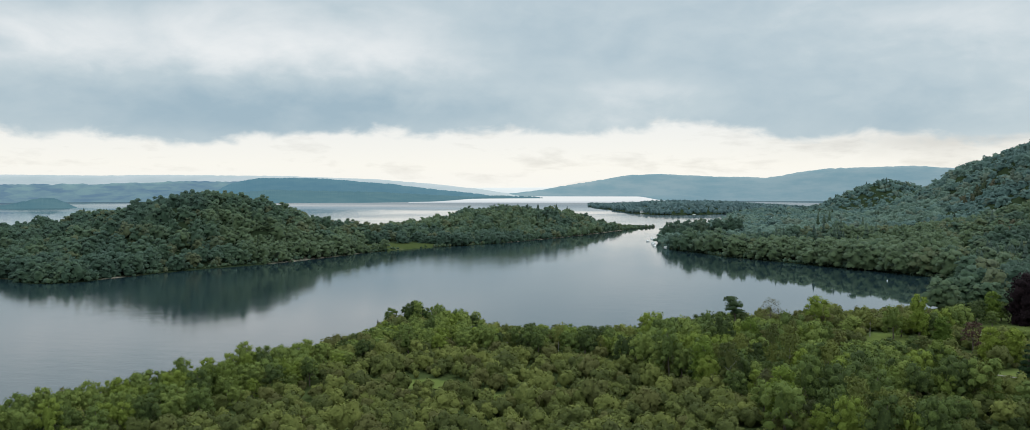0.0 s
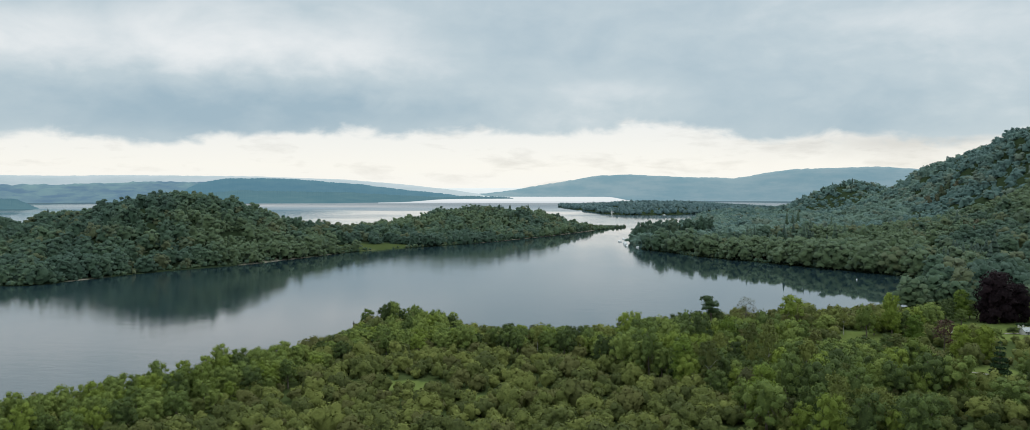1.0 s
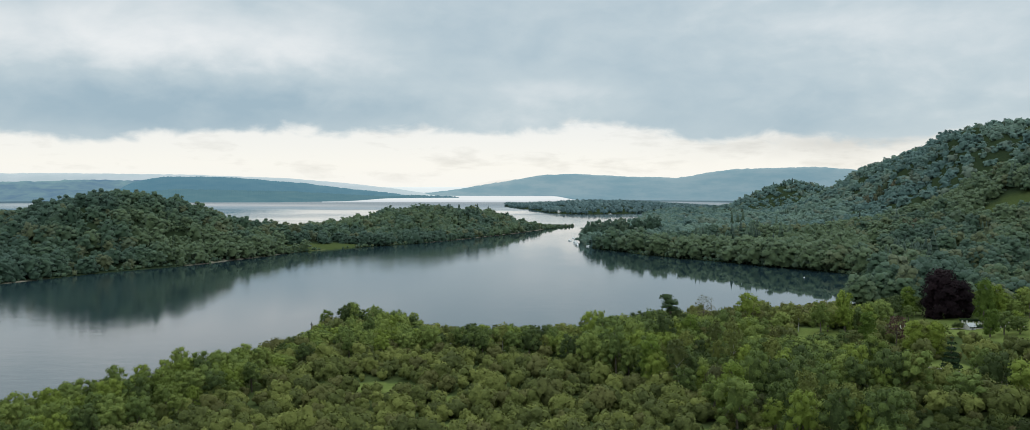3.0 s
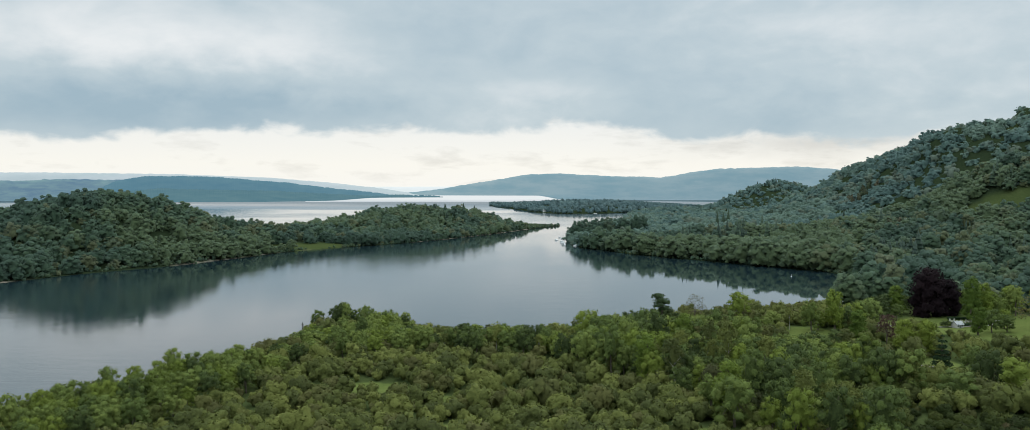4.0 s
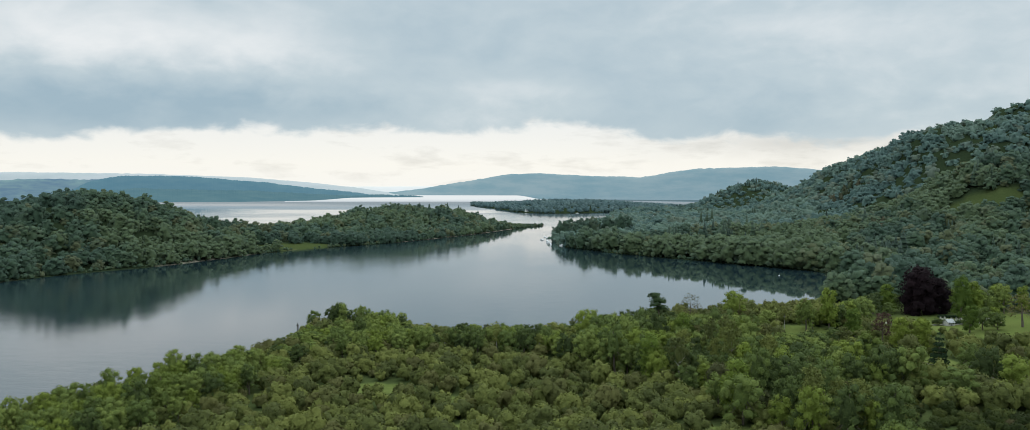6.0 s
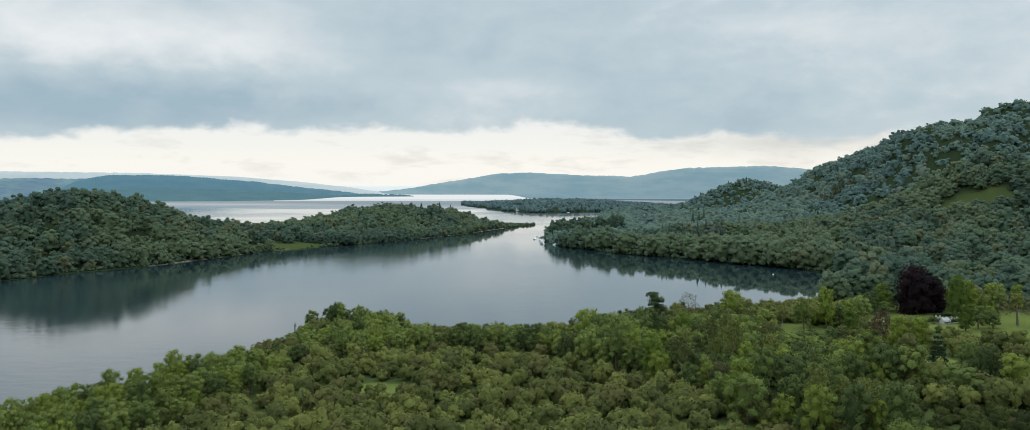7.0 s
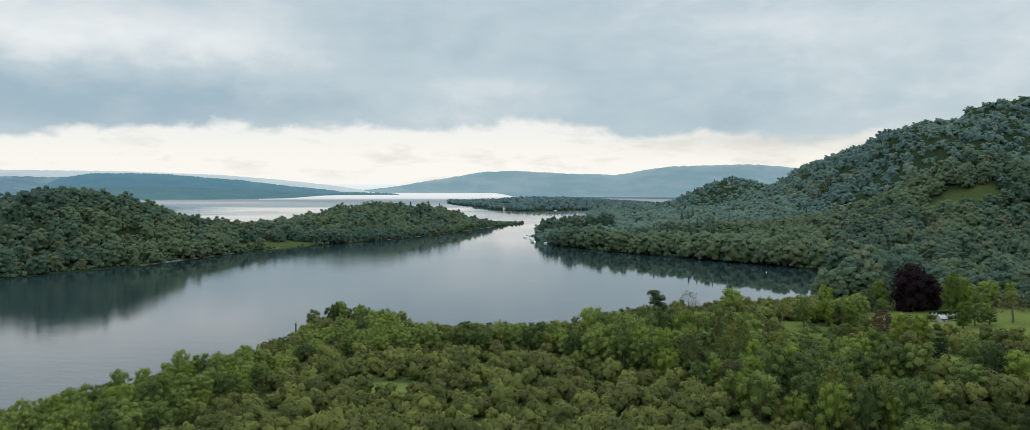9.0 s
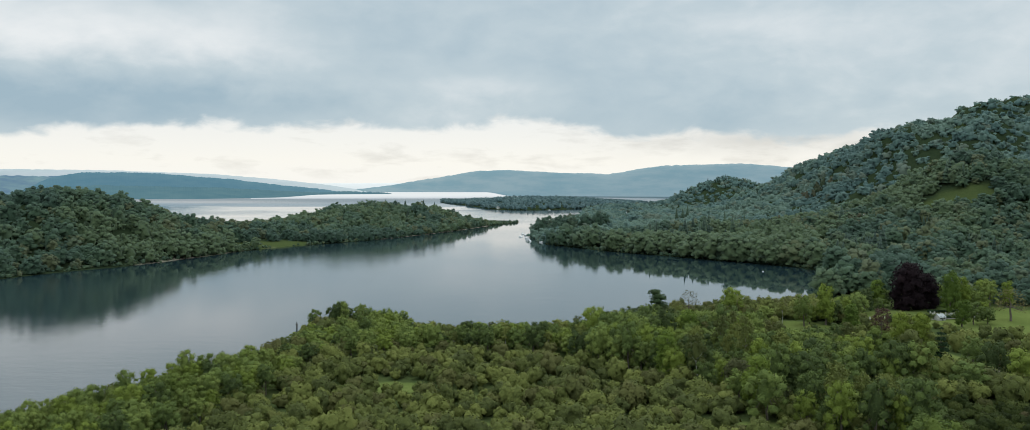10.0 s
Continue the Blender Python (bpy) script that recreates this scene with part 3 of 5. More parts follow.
def leaf_faces(rng, pos, out, size, corners, loose):
    """Small leaf clumps at pos, each a face that looks roughly along out."""
    n = len(pos)
    nor = out + loose * rng.normal(size=(n, 3)) + np.array([0, 0, 0.25])
    nor /= np.linalg.norm(nor, axis=1, keepdims=True)
    t = np.cross(nor, unit_dirs(rng, n))
    t /= np.linalg.norm(t, axis=1, keepdims=True) + 1e-9
    b = np.cross(nor, t)
    s = size * rng.uniform(0.6, 1.35, (n, 1))
    verts = []
    for k in range(corners):
        a = 2 * math.pi * k / corners
        w = rng.uniform(0.65, 1.2, (n, 1))
        verts.append(pos + (t * math.cos(a) + b * math.sin(a)) * s * w + nor * s * rng.uniform(-0.25, 0.25, (n, 1)))
    v = np.stack(verts, 1).reshape(-1, 3)
    return v, np.arange(n * corners).reshape(n, corners)


def ico(level):
    bm = bmesh.new()
    bmesh.ops.create_icosphere(bm, subdivisions=level, radius=1)
    v = np.array([p.co for p in bm.verts]) @ np.array([[1, 0, 0], [0, 0.857, -0.515], [0, 0.515, 0.857]])
    f = np.array([[p.index for p in q.verts] for q in bm.faces])
    bm.free()
    return v, f


def upper(v, f, low):
    """The part of a blob above the height low."""
    f = f[v[f][:, :, 2].mean(1) > low]
    used = np.unique(f)
    return v[used], np.searchsorted(used, f)


ICO1 = ico(1)
CAP1 = upper(*ICO1, -0.5)


def crown_arrays(rng, lobes, n, size, loose=0.55, low=-0.5, core=0.86, blobs=(CAP1,), rugged=0.20, fluff=1.2):
    """A crown: boughs (x, y, z, radius, squash), each a rugged mass of leaves, with n leaf clumps standing off them."""
    lo = np.array(lobes, float)
    w = lo[:, 3] ** 2
    pick = rng.choice(len(lo), int(n * 4), p=w / w.sum())
    d = unit_dirs(rng, len(pick))
    d[:, 2] = np.where(d[:, 2] < low, -d[:, 2], d[:, 2])
    c, r, q = lo[pick, :3], lo[pick, 3:4], lo[pick, 4:5]
    scale = np.concatenate([r, r, r * q], 1)
    pos = c + d * scale * rng.uniform(0.84, fluff, (len(pick), 1))
    # drop what lies deep within another bough
    gap = np.min(np.linalg.norm((pos[:, None] - lo[None, :, :3]) / np.stack([lo[:, 3], lo[:, 3], lo[:, 3] * lo[:, 4]], -1)[None], axis=2), axis=1)
    keep = np.nonzero(gap > 0.84)[0][:n]
    v, f = leaf_faces(rng, pos[keep], d[keep], size, 3, loose)
    vs, fs, base = [v], [f], len(v)
    for i, (x, y, z, rr, qq) in enumerate(lobes):
        bv, bf = blobs[min(i, len(blobs) - 1)]
        a = rng.uniform(0, 6.3)
        turned = bv @ np.array([[math.cos(a), -math.sin(a), 0], [math.sin(a), math.cos(a), 0], [0, 0, 1]])
        k = turned * rng.uniform(1 - rugged, 1 + rugged, (len(bv), 1)) * core * rr * np.array([1, 1, qq]) + np.array([x, y, z])
        vs.append(k)
        fs.append(bf + base)
        base += len(k)
    return np.concatenate(vs), np.concatenate(fs)


def round_lobes(rng, r, z0, z1, n, spread=0.62, lobe=0.5):
    """Boughs heaped into a broad crown between the heights z0 and z1."""
    out = [(0, 0, (z0 + z1) / 2, r * 0.58, (z1 - z0) / (1.6 * r))]
    for i in range(n):
        a, u = 2.4 * i + rng.uniform(-0.5, 0.5), (i + rng.uniform(0.1, 0.9)) / n
        rad = r * spread * math.sqrt(1 - (u - 0.35) ** 2 * 1.8) * rng.uniform(0.8, 1.1)
        out.append((math.cos(a) * rad, math.sin(a) * rad, z0 + (z1 - z0) * (0.12 + 0.74 * u), r * lobe * rng.uniform(0.7, 1.15), rng.uniform(0.75, 1.0)))
    return out


def shrub_lobes(rng, r, h, n):
    """A domed shrub: one round mass with n low swellings on it."""
    out = [(0, 0, h * 0.38, r * 0.66, h * 0.52 / (r * 0.66))]
    for i in range(n):
        a, u = 2.4 * i + rng.uniform(-0.5, 0.5), (i + rng.uniform(0.1, 0.9)) / n
        q = r * 0.62 * math.sqrt(1 - 0.75 * u * u)
        out.append((math.cos(a) * q, math.sin(a) * q, h * (0.28 + 0.50 * u), r * rng.uniform(0.32, 0.46), rng.uniform(0.8, 1.0)))
    return out


def limb(bm, a, b, ra, rb, sides=6):
    a, b = Vector(a), Vector(b)
    q = (b - a).to_track_quat("Z", "Y").to_matrix()
    rings = []
    for p, r in ((a, ra), (b, rb)):
        rings.append([bm.verts.new(p + q @ Vector((math.cos(2 * math.pi * k / sides) * r, math.sin(2 * math.pi * k / sides) * r, 0))) for k in range(sides)])
    for k in range(sides):
        bm.faces.new((rings[0][k], rings[0][(k + 1) % sides], rings[1][(k + 1) % sides], rings[1][k]))
    bm.faces.new(rings[1])


def trunk_bm(rng, h, r, lobes=(), fork=0.45, lean=0.4, twigs=0):
    bm = bmesh.new()
    pts = [Vector((0, 0, -0.6))]
    for k in range(1, 5):
        pts.append(Vector((rng.uniform(-lean, lean) * k / 4, rng.uniform(-lean, lean) * k / 4, h * k / 4)))
    rad = [r * 1.25, r * 0.95, r * 0.8, r * 0.55, r * 0.25]
    for k in range(4):
        limb(bm, pts[k], pts[k + 1], rad[k], rad[k + 1], 8)
    for x, y, z, lr, q in lobes:
        s = pts[2] * (1 - fork) + pts[3] * fork
        e = Vector((x, y, z))
        mid = s.lerp(e, 0.5) + Vector((0, 0, 0.15 * lr))
        limb(bm, s, mid, r * 0.42, r * 0.26, 5)
        limb(bm, mid, e, r * 0.26, r * 0.08, 5)
        for _ in range(twigs):
            t = e + Vector(rng.normal(size=3)) * lr * 0.75 + Vector((0, 0, lr * 0.5))
            limb(bm, mid.lerp(e, rng.uniform(0.3, 1)), t, r * 0.10, r * 0.03, 4)
    return bm


def tree(name, rng, lobes, n, size, h, r, leaf, barkm, label, category="tree", loose=0.55, low=-0.5, core=0.80, twigs=0, trunk_h=None):
    root = new(name)
    v, f = crown_arrays(rng, lobes, n, size, loose, low, core)
    mesh_part("crown", mesh_from("crown", v, f, [leaf], (), True, leaf_normals(v, f, 0.35, 0.2)), root)
    part("trunk", trunk_bm(rng, trunk_h or h * 0.8, r, lobes[1:7], twigs=twigs), barkm, root)
    return tagged(root, label, category)


def conifer_lobes(rng, h, r, tiers, base=0.12):
    out = []
    for k in range(tiers):
        u = k / (tiers - 1)
        z, rr = h * (base + (0.97 - base) * u), r * (1 - u) ** 0.85 + 0.25
        for j in range(max(1, int(5 * (1 - u)) + 1)):
            a = 2.4 * j + k
            out.append((math.cos(a) * rr * 0.5, math.sin(a) * rr * 0.5, z, rr * 0.55 + 0.15, 0.5))
    return out


# ---------------------------------------------------------------- kinds of trees, each modelled once
rng = np.random.default_rng(7)
KINDS, PLACED = {}, set()


def keep(kind, ob):
    KINDS.setdefault(kind, []).append(ob)


for k in range(6):
    h, r = [14, 16, 13, 17, 15, 12][k], [5.2, 5.8, 5.6, 5.4, 6.2, 4.8][k]
    keep("oak", tree("oak_tree", rng, round_lobes(rng, r, h * 0.06, h, 22, 0.76, 0.28), 900, 0.32, h, 0.34, LEAF_OAK, BARK,
                     "broad green deciduous tree in full summer leaf", loose=0.85))
for k in range(3):
    h, r = [15, 17, 13][k], [3.0, 3.4, 2.8][k]
    keep("birch", tree("birch_tree", rng, round_lobes(rng, r, h * 0.34, h, 11, 0.7, 0.34), 620, 0.32, h, 0.17, LEAF_WILLOW, BARK_PALE,
                       "slender pale-stemmed birch with airy grey-green leaves", loose=0.8, core=0.72, twigs=1))
for k in range(3):
    h, r = [15, 17, 14][k], [4.6, 4.9, 4.2][k]
    keep("lime", tree("lime_tree", rng, round_lobes(rng, r, -0.5, h, 18, 0.6, 0.38), 1500, 0.36, h, 0.36, LEAF_LIME, BARK,
                      "tall bright yellow-green park tree on a clear trunk"))
for k in range(8):
    h, r = [4.2, 5.0, 3.6, 5.6, 4.6, 2.6, 3.2, 2.2][k], [2.5, 2.9, 2.2, 3.0, 2.7, 2.6, 2.4, 2.9][k]
    ob = new("willow_shrub" if k < 5 else "bramble_bush")
    lob = shrub_lobes(rng, r, h, 7)
    v, f = crown_arrays(rng, lob, 560, 0.20, 0.6, -0.5, 0.90, (CAP1,), 0.12, 1.10)
    mesh_part("crown", mesh_from("crown", v, f, [LEAF_WILLOW if k < 5 else LEAF_BRAMBLE], (), True, leaf_normals(v, f, 0.65, 0.12)), ob)
    part("stem", trunk_bm(rng, h * 0.55, 0.10, lob[1:5], 0.2), BARK, ob)
    keep("willow" if k < 5 else "bramble", tagged(ob, "rounded grey-green willow shrub on boggy ground" if k < 5 else "low dark bramble and bracken bush on rough ground", "shrub"))


for k in range(2):
    keep("beech", tree("copper_beech", rng, round_lobes(rng, 9.0, -3.0, [24, 22][k], 26, 0.62, 0.40), 2400, 0.5, 22, 0.6, LEAF_BEECH, BARK,
                       "large copper beech with dark purple leaves"))
keep("plum", tree("purple_plum", rng, round_lobes(rng, 4.6, 4, 15.5, 14, 0.7, 0.34), 620, 0.42, 15, 0.3, LEAF_PLUM, BARK, "sparse purple-leaved tree with dark limbs showing", core=0.3, twigs=3))
for k in range(2):
    keep("maple", tree("brown_maple", rng, round_lobes(rng, 4.4, 0.5, [9.5, 8.5][k], 13, 0.62, 0.42), 1000, 0.34, 9, 0.26, LEAF_MAPLE, BARK, "rounded small tree with brownish bronze leaves"))
keep("spruce", tree("spruce_tree", rng, conifer_lobes(rng, 15, 3.0, 7), 900, 0.5, 15, 0.25, LEAF_CONIFER, BARK, "dark green spruce at the edge of the lawn"))
keep("bare", tree("bare_ash", rng, round_lobes(rng, 6.0, 3, 16, 18, 0.7, 0.34), 620, 0.32, 14, 0.4, LEAF_DRY, BARK, "thin-leaved ash with brown branches showing", core=0.05, twigs=9))
keep("pine", tree("scots_pine", rng, [(0, 0, 13, 2.2, 0.7), (-1.6, 0.5, 11.2, 1.8, 0.6), (1.5, -0.4, 12, 1.7, 0.6), (0.4, 1, 15, 1.7, 0.8), (-0.3, -1, 9.5, 1.8, 0.6)], 420, 0.45, 15, 0.3, LEAF_CONIFER, BARK,
                  "dark scots pine standing above the shore trees"))


def put(kind, x, y, s=1.0, tall=1.0, turn=None, which=None, group=""):
    obs = KINDS[kind]
    ob = obs[int(rng.integers(len(obs))) if which is None else which]
    z = float(height(np.array([x]), np.array([y]))[0])
    m = pose(x, y, z - 0.1, rng.uniform(-3, 3), rng.uniform(-3, 3), rng.uniform(0, 360) if turn is None else turn)
    if ob.name in PLACED:
        c = copy_thing(ob, m)
    else:
        PLACED.add(ob.name)
        ob.matrix_basis, c = m, ob
    c.scale = (s, s, s * tall)
    return tagged(c, group=group)


def scatter(x0, x1, y0, y1, gap, seed, jitter=0.42, drift=0.0):
    g = np.random.default_rng(seed)
    nx, ny = int((x1 - x0) / gap), int((y1 - y0) / (gap * 0.87))
    i, j = np.meshgrid(np.arange(nx), np.arange(ny))
    x = x0 + (i + 0.5 * (j % 2) + g.uniform(-jitter, jitter, i.shape)) * gap
    y = y0 + (j + g.uniform(-jitter, jitter, i.shape)) * gap * 0.87
    # drift: the rows wander, so that none can be made out
    wx, wy = fbm(x / (gap * 5), y / (gap * 5), seed), fbm(x / (gap * 5), y / (gap * 5), seed + 50)
    return (x + drift * (wx - 0.47)).ravel(), (y + drift * (wy - 0.47)).ravel(), g


def mass(name, kinds, x, y, size, tall, tint, mat, label, category, g, sink=0.0, whole=0.75, lift=0.45):
    """Very many plants as one mesh: each a copy of one of the crown patterns, turned and sized."""
    z = height(x, y) - sink
    pick, turn = g.integers(len(kinds), size=len(x)), g.uniform(0, 2 * math.pi, len(x))
    vs, fs, ts, ns, base = [], [], [], [], 0
    for k, (pv, pf) in enumerate(kinds):
        pn = leaf_normals(pv, pf, whole, lift)
        s = np.nonzero(pick == k)[0]
        if not len(s):
            continue
        c, sn = np.cos(turn[s])[:, None], np.sin(turn[s])[:, None]
        vx = (pv[None, :, 0] * c - pv[None, :, 1] * sn) * size[s, None] + x[s, None]
        vy = (pv[None, :, 0] * sn + pv[None, :, 1] * c) * size[s, None] + y[s, None]
        vz = pv[None, :, 2] * (size[s] * tall[s])[:, None] + z[s, None]
        vs.append(np.stack([vx, vy, vz], -1).reshape(-1, 3))
        fs.append((pf[None] + (np.arange(len(s)) * len(pv))[:, None, None]).reshape(-1, 3) + base)
        ns.append(np.stack([pn[None, :, 0] * c - pn[None, :, 1] * sn, pn[None, :, 0] * sn + pn[None, :, 1] * c, pn[None, :, 2] + 0 * c], -1).reshape(-1, 3))
        ts.append(np.repeat(tint[s], len(pf)))
        base += len(s) * len(pv)
    me = mesh_from(name, np.concatenate(vs), np.concatenate(fs), [mat], [("tint", "FACE", np.concatenate(ts))], True, np.concatenate(ns))
    return tagged(new(name, me), label, category, kind="stuff")


def tall_wood(x, y, d):
    """1 where tall trees stand on the near land, 0 where low willow scrub grows."""
    belt = smooth(np.interp(x, [-130, -85], [66, 31]) + 14 * (fbm(x / 40, y / 40, 60) - 0.5) - d, 0, 8) * (y < 480)
    right = smooth(x - np.interp(y, [200, 240, 280, 330, 400], [66, 44, 24, -15, -70]) + 18 * (fbm(x / 25, y / 25, 61) - 0.5), 0, 8)
    back = smooth(y - 326 - 34 * (fbm(x / 30, y / 30, 62) - 0.47), 0, 8)
    return np.maximum.reduce([belt, right, back])


def ahead(x, y):
    return (x > -0.95 * y - 15) & (x < 0.64 * y + 25)


# single trees that stand apart: kind, place, width and height against the pattern
APART = [("oak", 186, 424, 0.6, 0.5), ("oak", 170, 402, 0.7, 0.7), ("oak", 200, 424, 0.55, 0.5), ("beech", 192, 459, 1.12, 1.05), ("beech", 204, 463, 0.8, 1.12), ("plum", 137, 366, 1.0, 1.0), ("lime", 131, 383, 1.05, 0.95), ("lime", 138.5, 350, 1.05, 1.0),
         ("lime", 146, 349, 1.05, 1.0), ("spruce", 141.5, 323, 1.0, 1.0), ("oak", 123, 267, 1.15, 0.8), ("oak", 139, 283, 0.95, 1.3), ("oak", 143, 270, 1.1, 0.95),
         ("bare", 224, 418, 1.3, 0.8), ("lime", 205, 441, 1.15, 1.25), ("lime", 214, 446, 1.15, 1.2), ("lime", 178, 466, 1.1, 1.05), ("birch", 107, 409, 0.8, 1.0),
         ("oak", 116, 404, 0.95, 1.25), ("lime", 128, 408, 1.2, 1.3), ("oak", 140, 418, 1.0, 1.05), ("oak", 150, 426, 1.0, 1.0), ("oak", 162, 446, 0.95, 1.0), ("oak", 153, 392, 0.75, 0.9),
         ("lime", 190, 400, 0.95, 1.1), ("oak", 200, 408, 0.9, 1.05), ("oak", 118, 328, 0.95, 0.75), ("oak", 110, 345, 0.95, 0.75), ("oak", 226, 452, 1.0, 1.0),
         ("oak", 238, 462, 1.0, 1.05), ("lime", 252, 470, 0.9, 1.0), ("oak", 96, 408, 0.75, 0.8), ("oak", 121, 411, 0.9, 0.95), ("oak", 134, 413, 0.95, 1.0), ("oak", 146, 421, 0.9, 0.95),
         ("oak", 101, 416, 0.75, 0.8), ("oak", 150, 441, 0.8, 0.9), ("oak", 158, 454, 0.85, 0.9), ("oak", 169, 462, 0.9, 0.9), ("oak", 172, 449, 0.7, 0.75), ("oak", 184, 472, 0.9, 1.0),
         ("lime", 221, 457, 1.0, 1.0), ("oak", 231, 465, 0.9, 0.95), ("oak", 214, 472, 0.9, 1.0), ("oak", 200, 477, 0.9, 1.0), ("oak", 243, 478, 1.0, 1.0), ("oak", 66, 353, 1.1, 1.2),
         ("oak", 86, 425, 1.3, 0.82), ("bare", 65, 428, 0.95, 1.0), ("pine", 47, 410, 1.65, 0.64), ("birch", 68, 240, 1.0, 1.0), ("spruce", -103, 396, 0.7, 1.15),
         ("birch", 71, 241, 0.9, 1.0), ("maple", 49, 270, 1.25, 1.0), ("maple", 57, 250, 0.9, 1.05), ("maple", 20, 262, 0.6, 0.7), ("oak", 208, 410, 0.8, 0.85),
         ("lime", 212, 421, 0.75, 0.8), ("oak", 145, 307, 0.9, 1.05), ("oak", 97, 250, 0.85, 1.0)]
HOUSES = [(50, 1235, 40), (66, 1262, 75), (200, 1748, 30), (221, 1755, 65), (233, 1747, 20), (330, 873, 35), (341, 883, 80)]


# ---------------------------------------------------------------- the near wood
def near_wood():
    for kind, x, y, s, tall in APART:
        put(kind, x, y, s, tall, group="single trees")
    x, y, g = scatter(-215, 330, 190, 520, 7.3, 31)
    d = shore_distance(x, y)
    ok = (d > 2.5) & (tall_wood(x, y, d) > 0.5) & (meadow(x, y) < 0.3) & ahead(x, y)
    ok &= ~((x > 82) & (y < 268)) & ~((x > 0.395 * y - 21) & (y > 298)) & (x < 118) & ~((x > 50) & (y > 398)) & ~((x > 84) & (y > 348))
    for kind, a, b, s, tall in APART:
        ok &= np.hypot(x - a, y - b) > (9 if kind == "beech" else 5)
        if kind == "maple":
            ok &= np.hypot(x - a + 1, y - b + 8) > 6.5
    x, y, d = x[ok], y[ok], d[ok]
    order = np.argsort(np.hypot(x, y))
    kind = g.uniform(size=len(x))
    made, rest = 0, []
    for i in order:
        a, b = x[i], y[i]
        s = g.uniform(0.62, 0.95) * (0.85 if d[i] < 9 else 1) * (1.15 if a > 5 else 1) * (0.84 if a < -60 else 1) * (0.88 if -62 < a < 8 and b > 348 else 1)
        tall = g.uniform(0.9, 1.15) * (1.0 if a < -60 and b < 370 else 1.12 if a < -60 else 1) * (0.62 if a < -96 and 318 < b < 384 else 0.9 if a < -95 and 295 < b < 388 else 1) * (0.72 if -62 < a < 8 and b > 348 else 1) * (np.interp(a, [-125, -103, -80, -62], [1.0, 1.12, 1.0, 0.85]) if a < -58 and b > 370 else 1) * (0.45 if -75 < a < -50 and b > 358 else 1) * (1 if a < 8 else 0.7 if b > 362 else 1.1) * (0.68 if 72 < a < 120 and 298 < b < 352 else 1)
        if kind[i] < 0.12 and a > -55:
            put("birch", a, b, s * 1.05, tall, group="near wood")
        elif kind[i] < 0.15 and a > 0:
            put("lime", a, b, s, tall, group="near wood")
        elif made < 285:
            made += 1
            put("oak", a, b, s, tall, group="near wood")
        else:
            rest.append((a, b, s, tall))
    r = np.array(rest)
    pat = [crown_arrays(rng, round_lobes(rng, 5.4, 1.4, 14.5, 20, 0.78, 0.28), 640, 0.36, 0.85, core=0.8, blobs=(CAP1,)) for _ in range(6)]
    mass("shore_wood", pat, r[:, 0], r[:, 1], r[:, 2], r[:, 3], g.uniform(0, 1, len(r)), LEAF_OAK_FAR, "green deciduous wood along the shore", "woodland", g, 0.2, 0.35, 0.2)


near_wood()


def scrub():
    x, y, g = scatter(-205, 230, 186, 486, 5.5, 57, 0.47)
    d = shore_distance(x, y)
    tw = tall_wood(x, y, d)
    open_ground = (tw < 0.45) | ((x > 80) & (y < 268)) | ((x > 50) & (x < 155) & (y > 418))
    under = (tw >= 0.45) & (y < 420) & (g.uniform(size=len(x)) < np.where(d < 16, 0.85, 0.4))
    ok = (d > 1.2) & (open_ground | under) & (meadow(x, y) < 0.3 + 0.25 * g.uniform(size=len(x))) & ahead(x, y)
    x, y, d, op = x[ok], y[ok], d[ok], open_ground[ok]
    near = np.zeros(len(x), bool)
    near[np.argsort(y + 0.1 * np.abs(x) + 1000 * ~op - 70 * (x > 84))[:290]] = True
    big = np.clip(0.52 + 1.25 * fbm(x / 16, y / 16, 70) + 0.36 * g.normal(size=len(x)), 0.45, 2.1)
    for a, b, s in zip(x[near], y[near], big[near]):
        put("bramble" if a > 88 + 6 * g.normal() else "willow", a, b, s * (0.8 if a > 88 else 1), g.uniform(0.95, 1.25), group="near scrub")
    x, y, s = x[~near], y[~near], big[~near]
    pat = [crown_arrays(rng, shrub_lobes(rng, 2.7, 4.4, 6), 190, 0.25, 0.6, -0.4, 0.90, (CAP1,), 0.12, 1.10) for _ in range(6)]
    mass("willow_scrub", pat, x, y, s, g.uniform(0.92, 1.25, len(x)), g.uniform(0, 1, len(x)), LEAF_WILLOW_FAR,
         "thicket of rounded grey-green willow shrubs", "scrub", g, 0.1, 0.65, 0.12)


scrub()


# ---------------------------------------------------------------- the woods of the hill and the islands
def wood_pattern(n, size, lobes, blobs):
    return crown_arrays(rng, lobes, n, size, 0.45, -0.4, 0.94, blobs, 0.20, 1.15)


def dome(r, h, n):
    """A woodland crown: n boughs heaped all round a hidden middle, from the skirts to the top."""
    out = [(0, 0, h * 0.40, r * 0.66, h * 0.44 / (r * 0.66))]
    for i in range(n):
        u = (i + rng.uniform(0.2, 0.8)) / n
        a = 2.4 * i + rng.uniform(-0.4, 0.4)
        q = r * 0.74 * math.sqrt(max(0.02, 1 - ((u - 0.22) / 0.80) ** 2)) * rng.uniform(0.85, 1.1)
        out.append((math.cos(a) * q, math.sin(a) * q, h * (0.14 + 0.72 * u), r * rng.uniform(0.20, 0.36), rng.uniform(0.75, 1.0)))
    return out


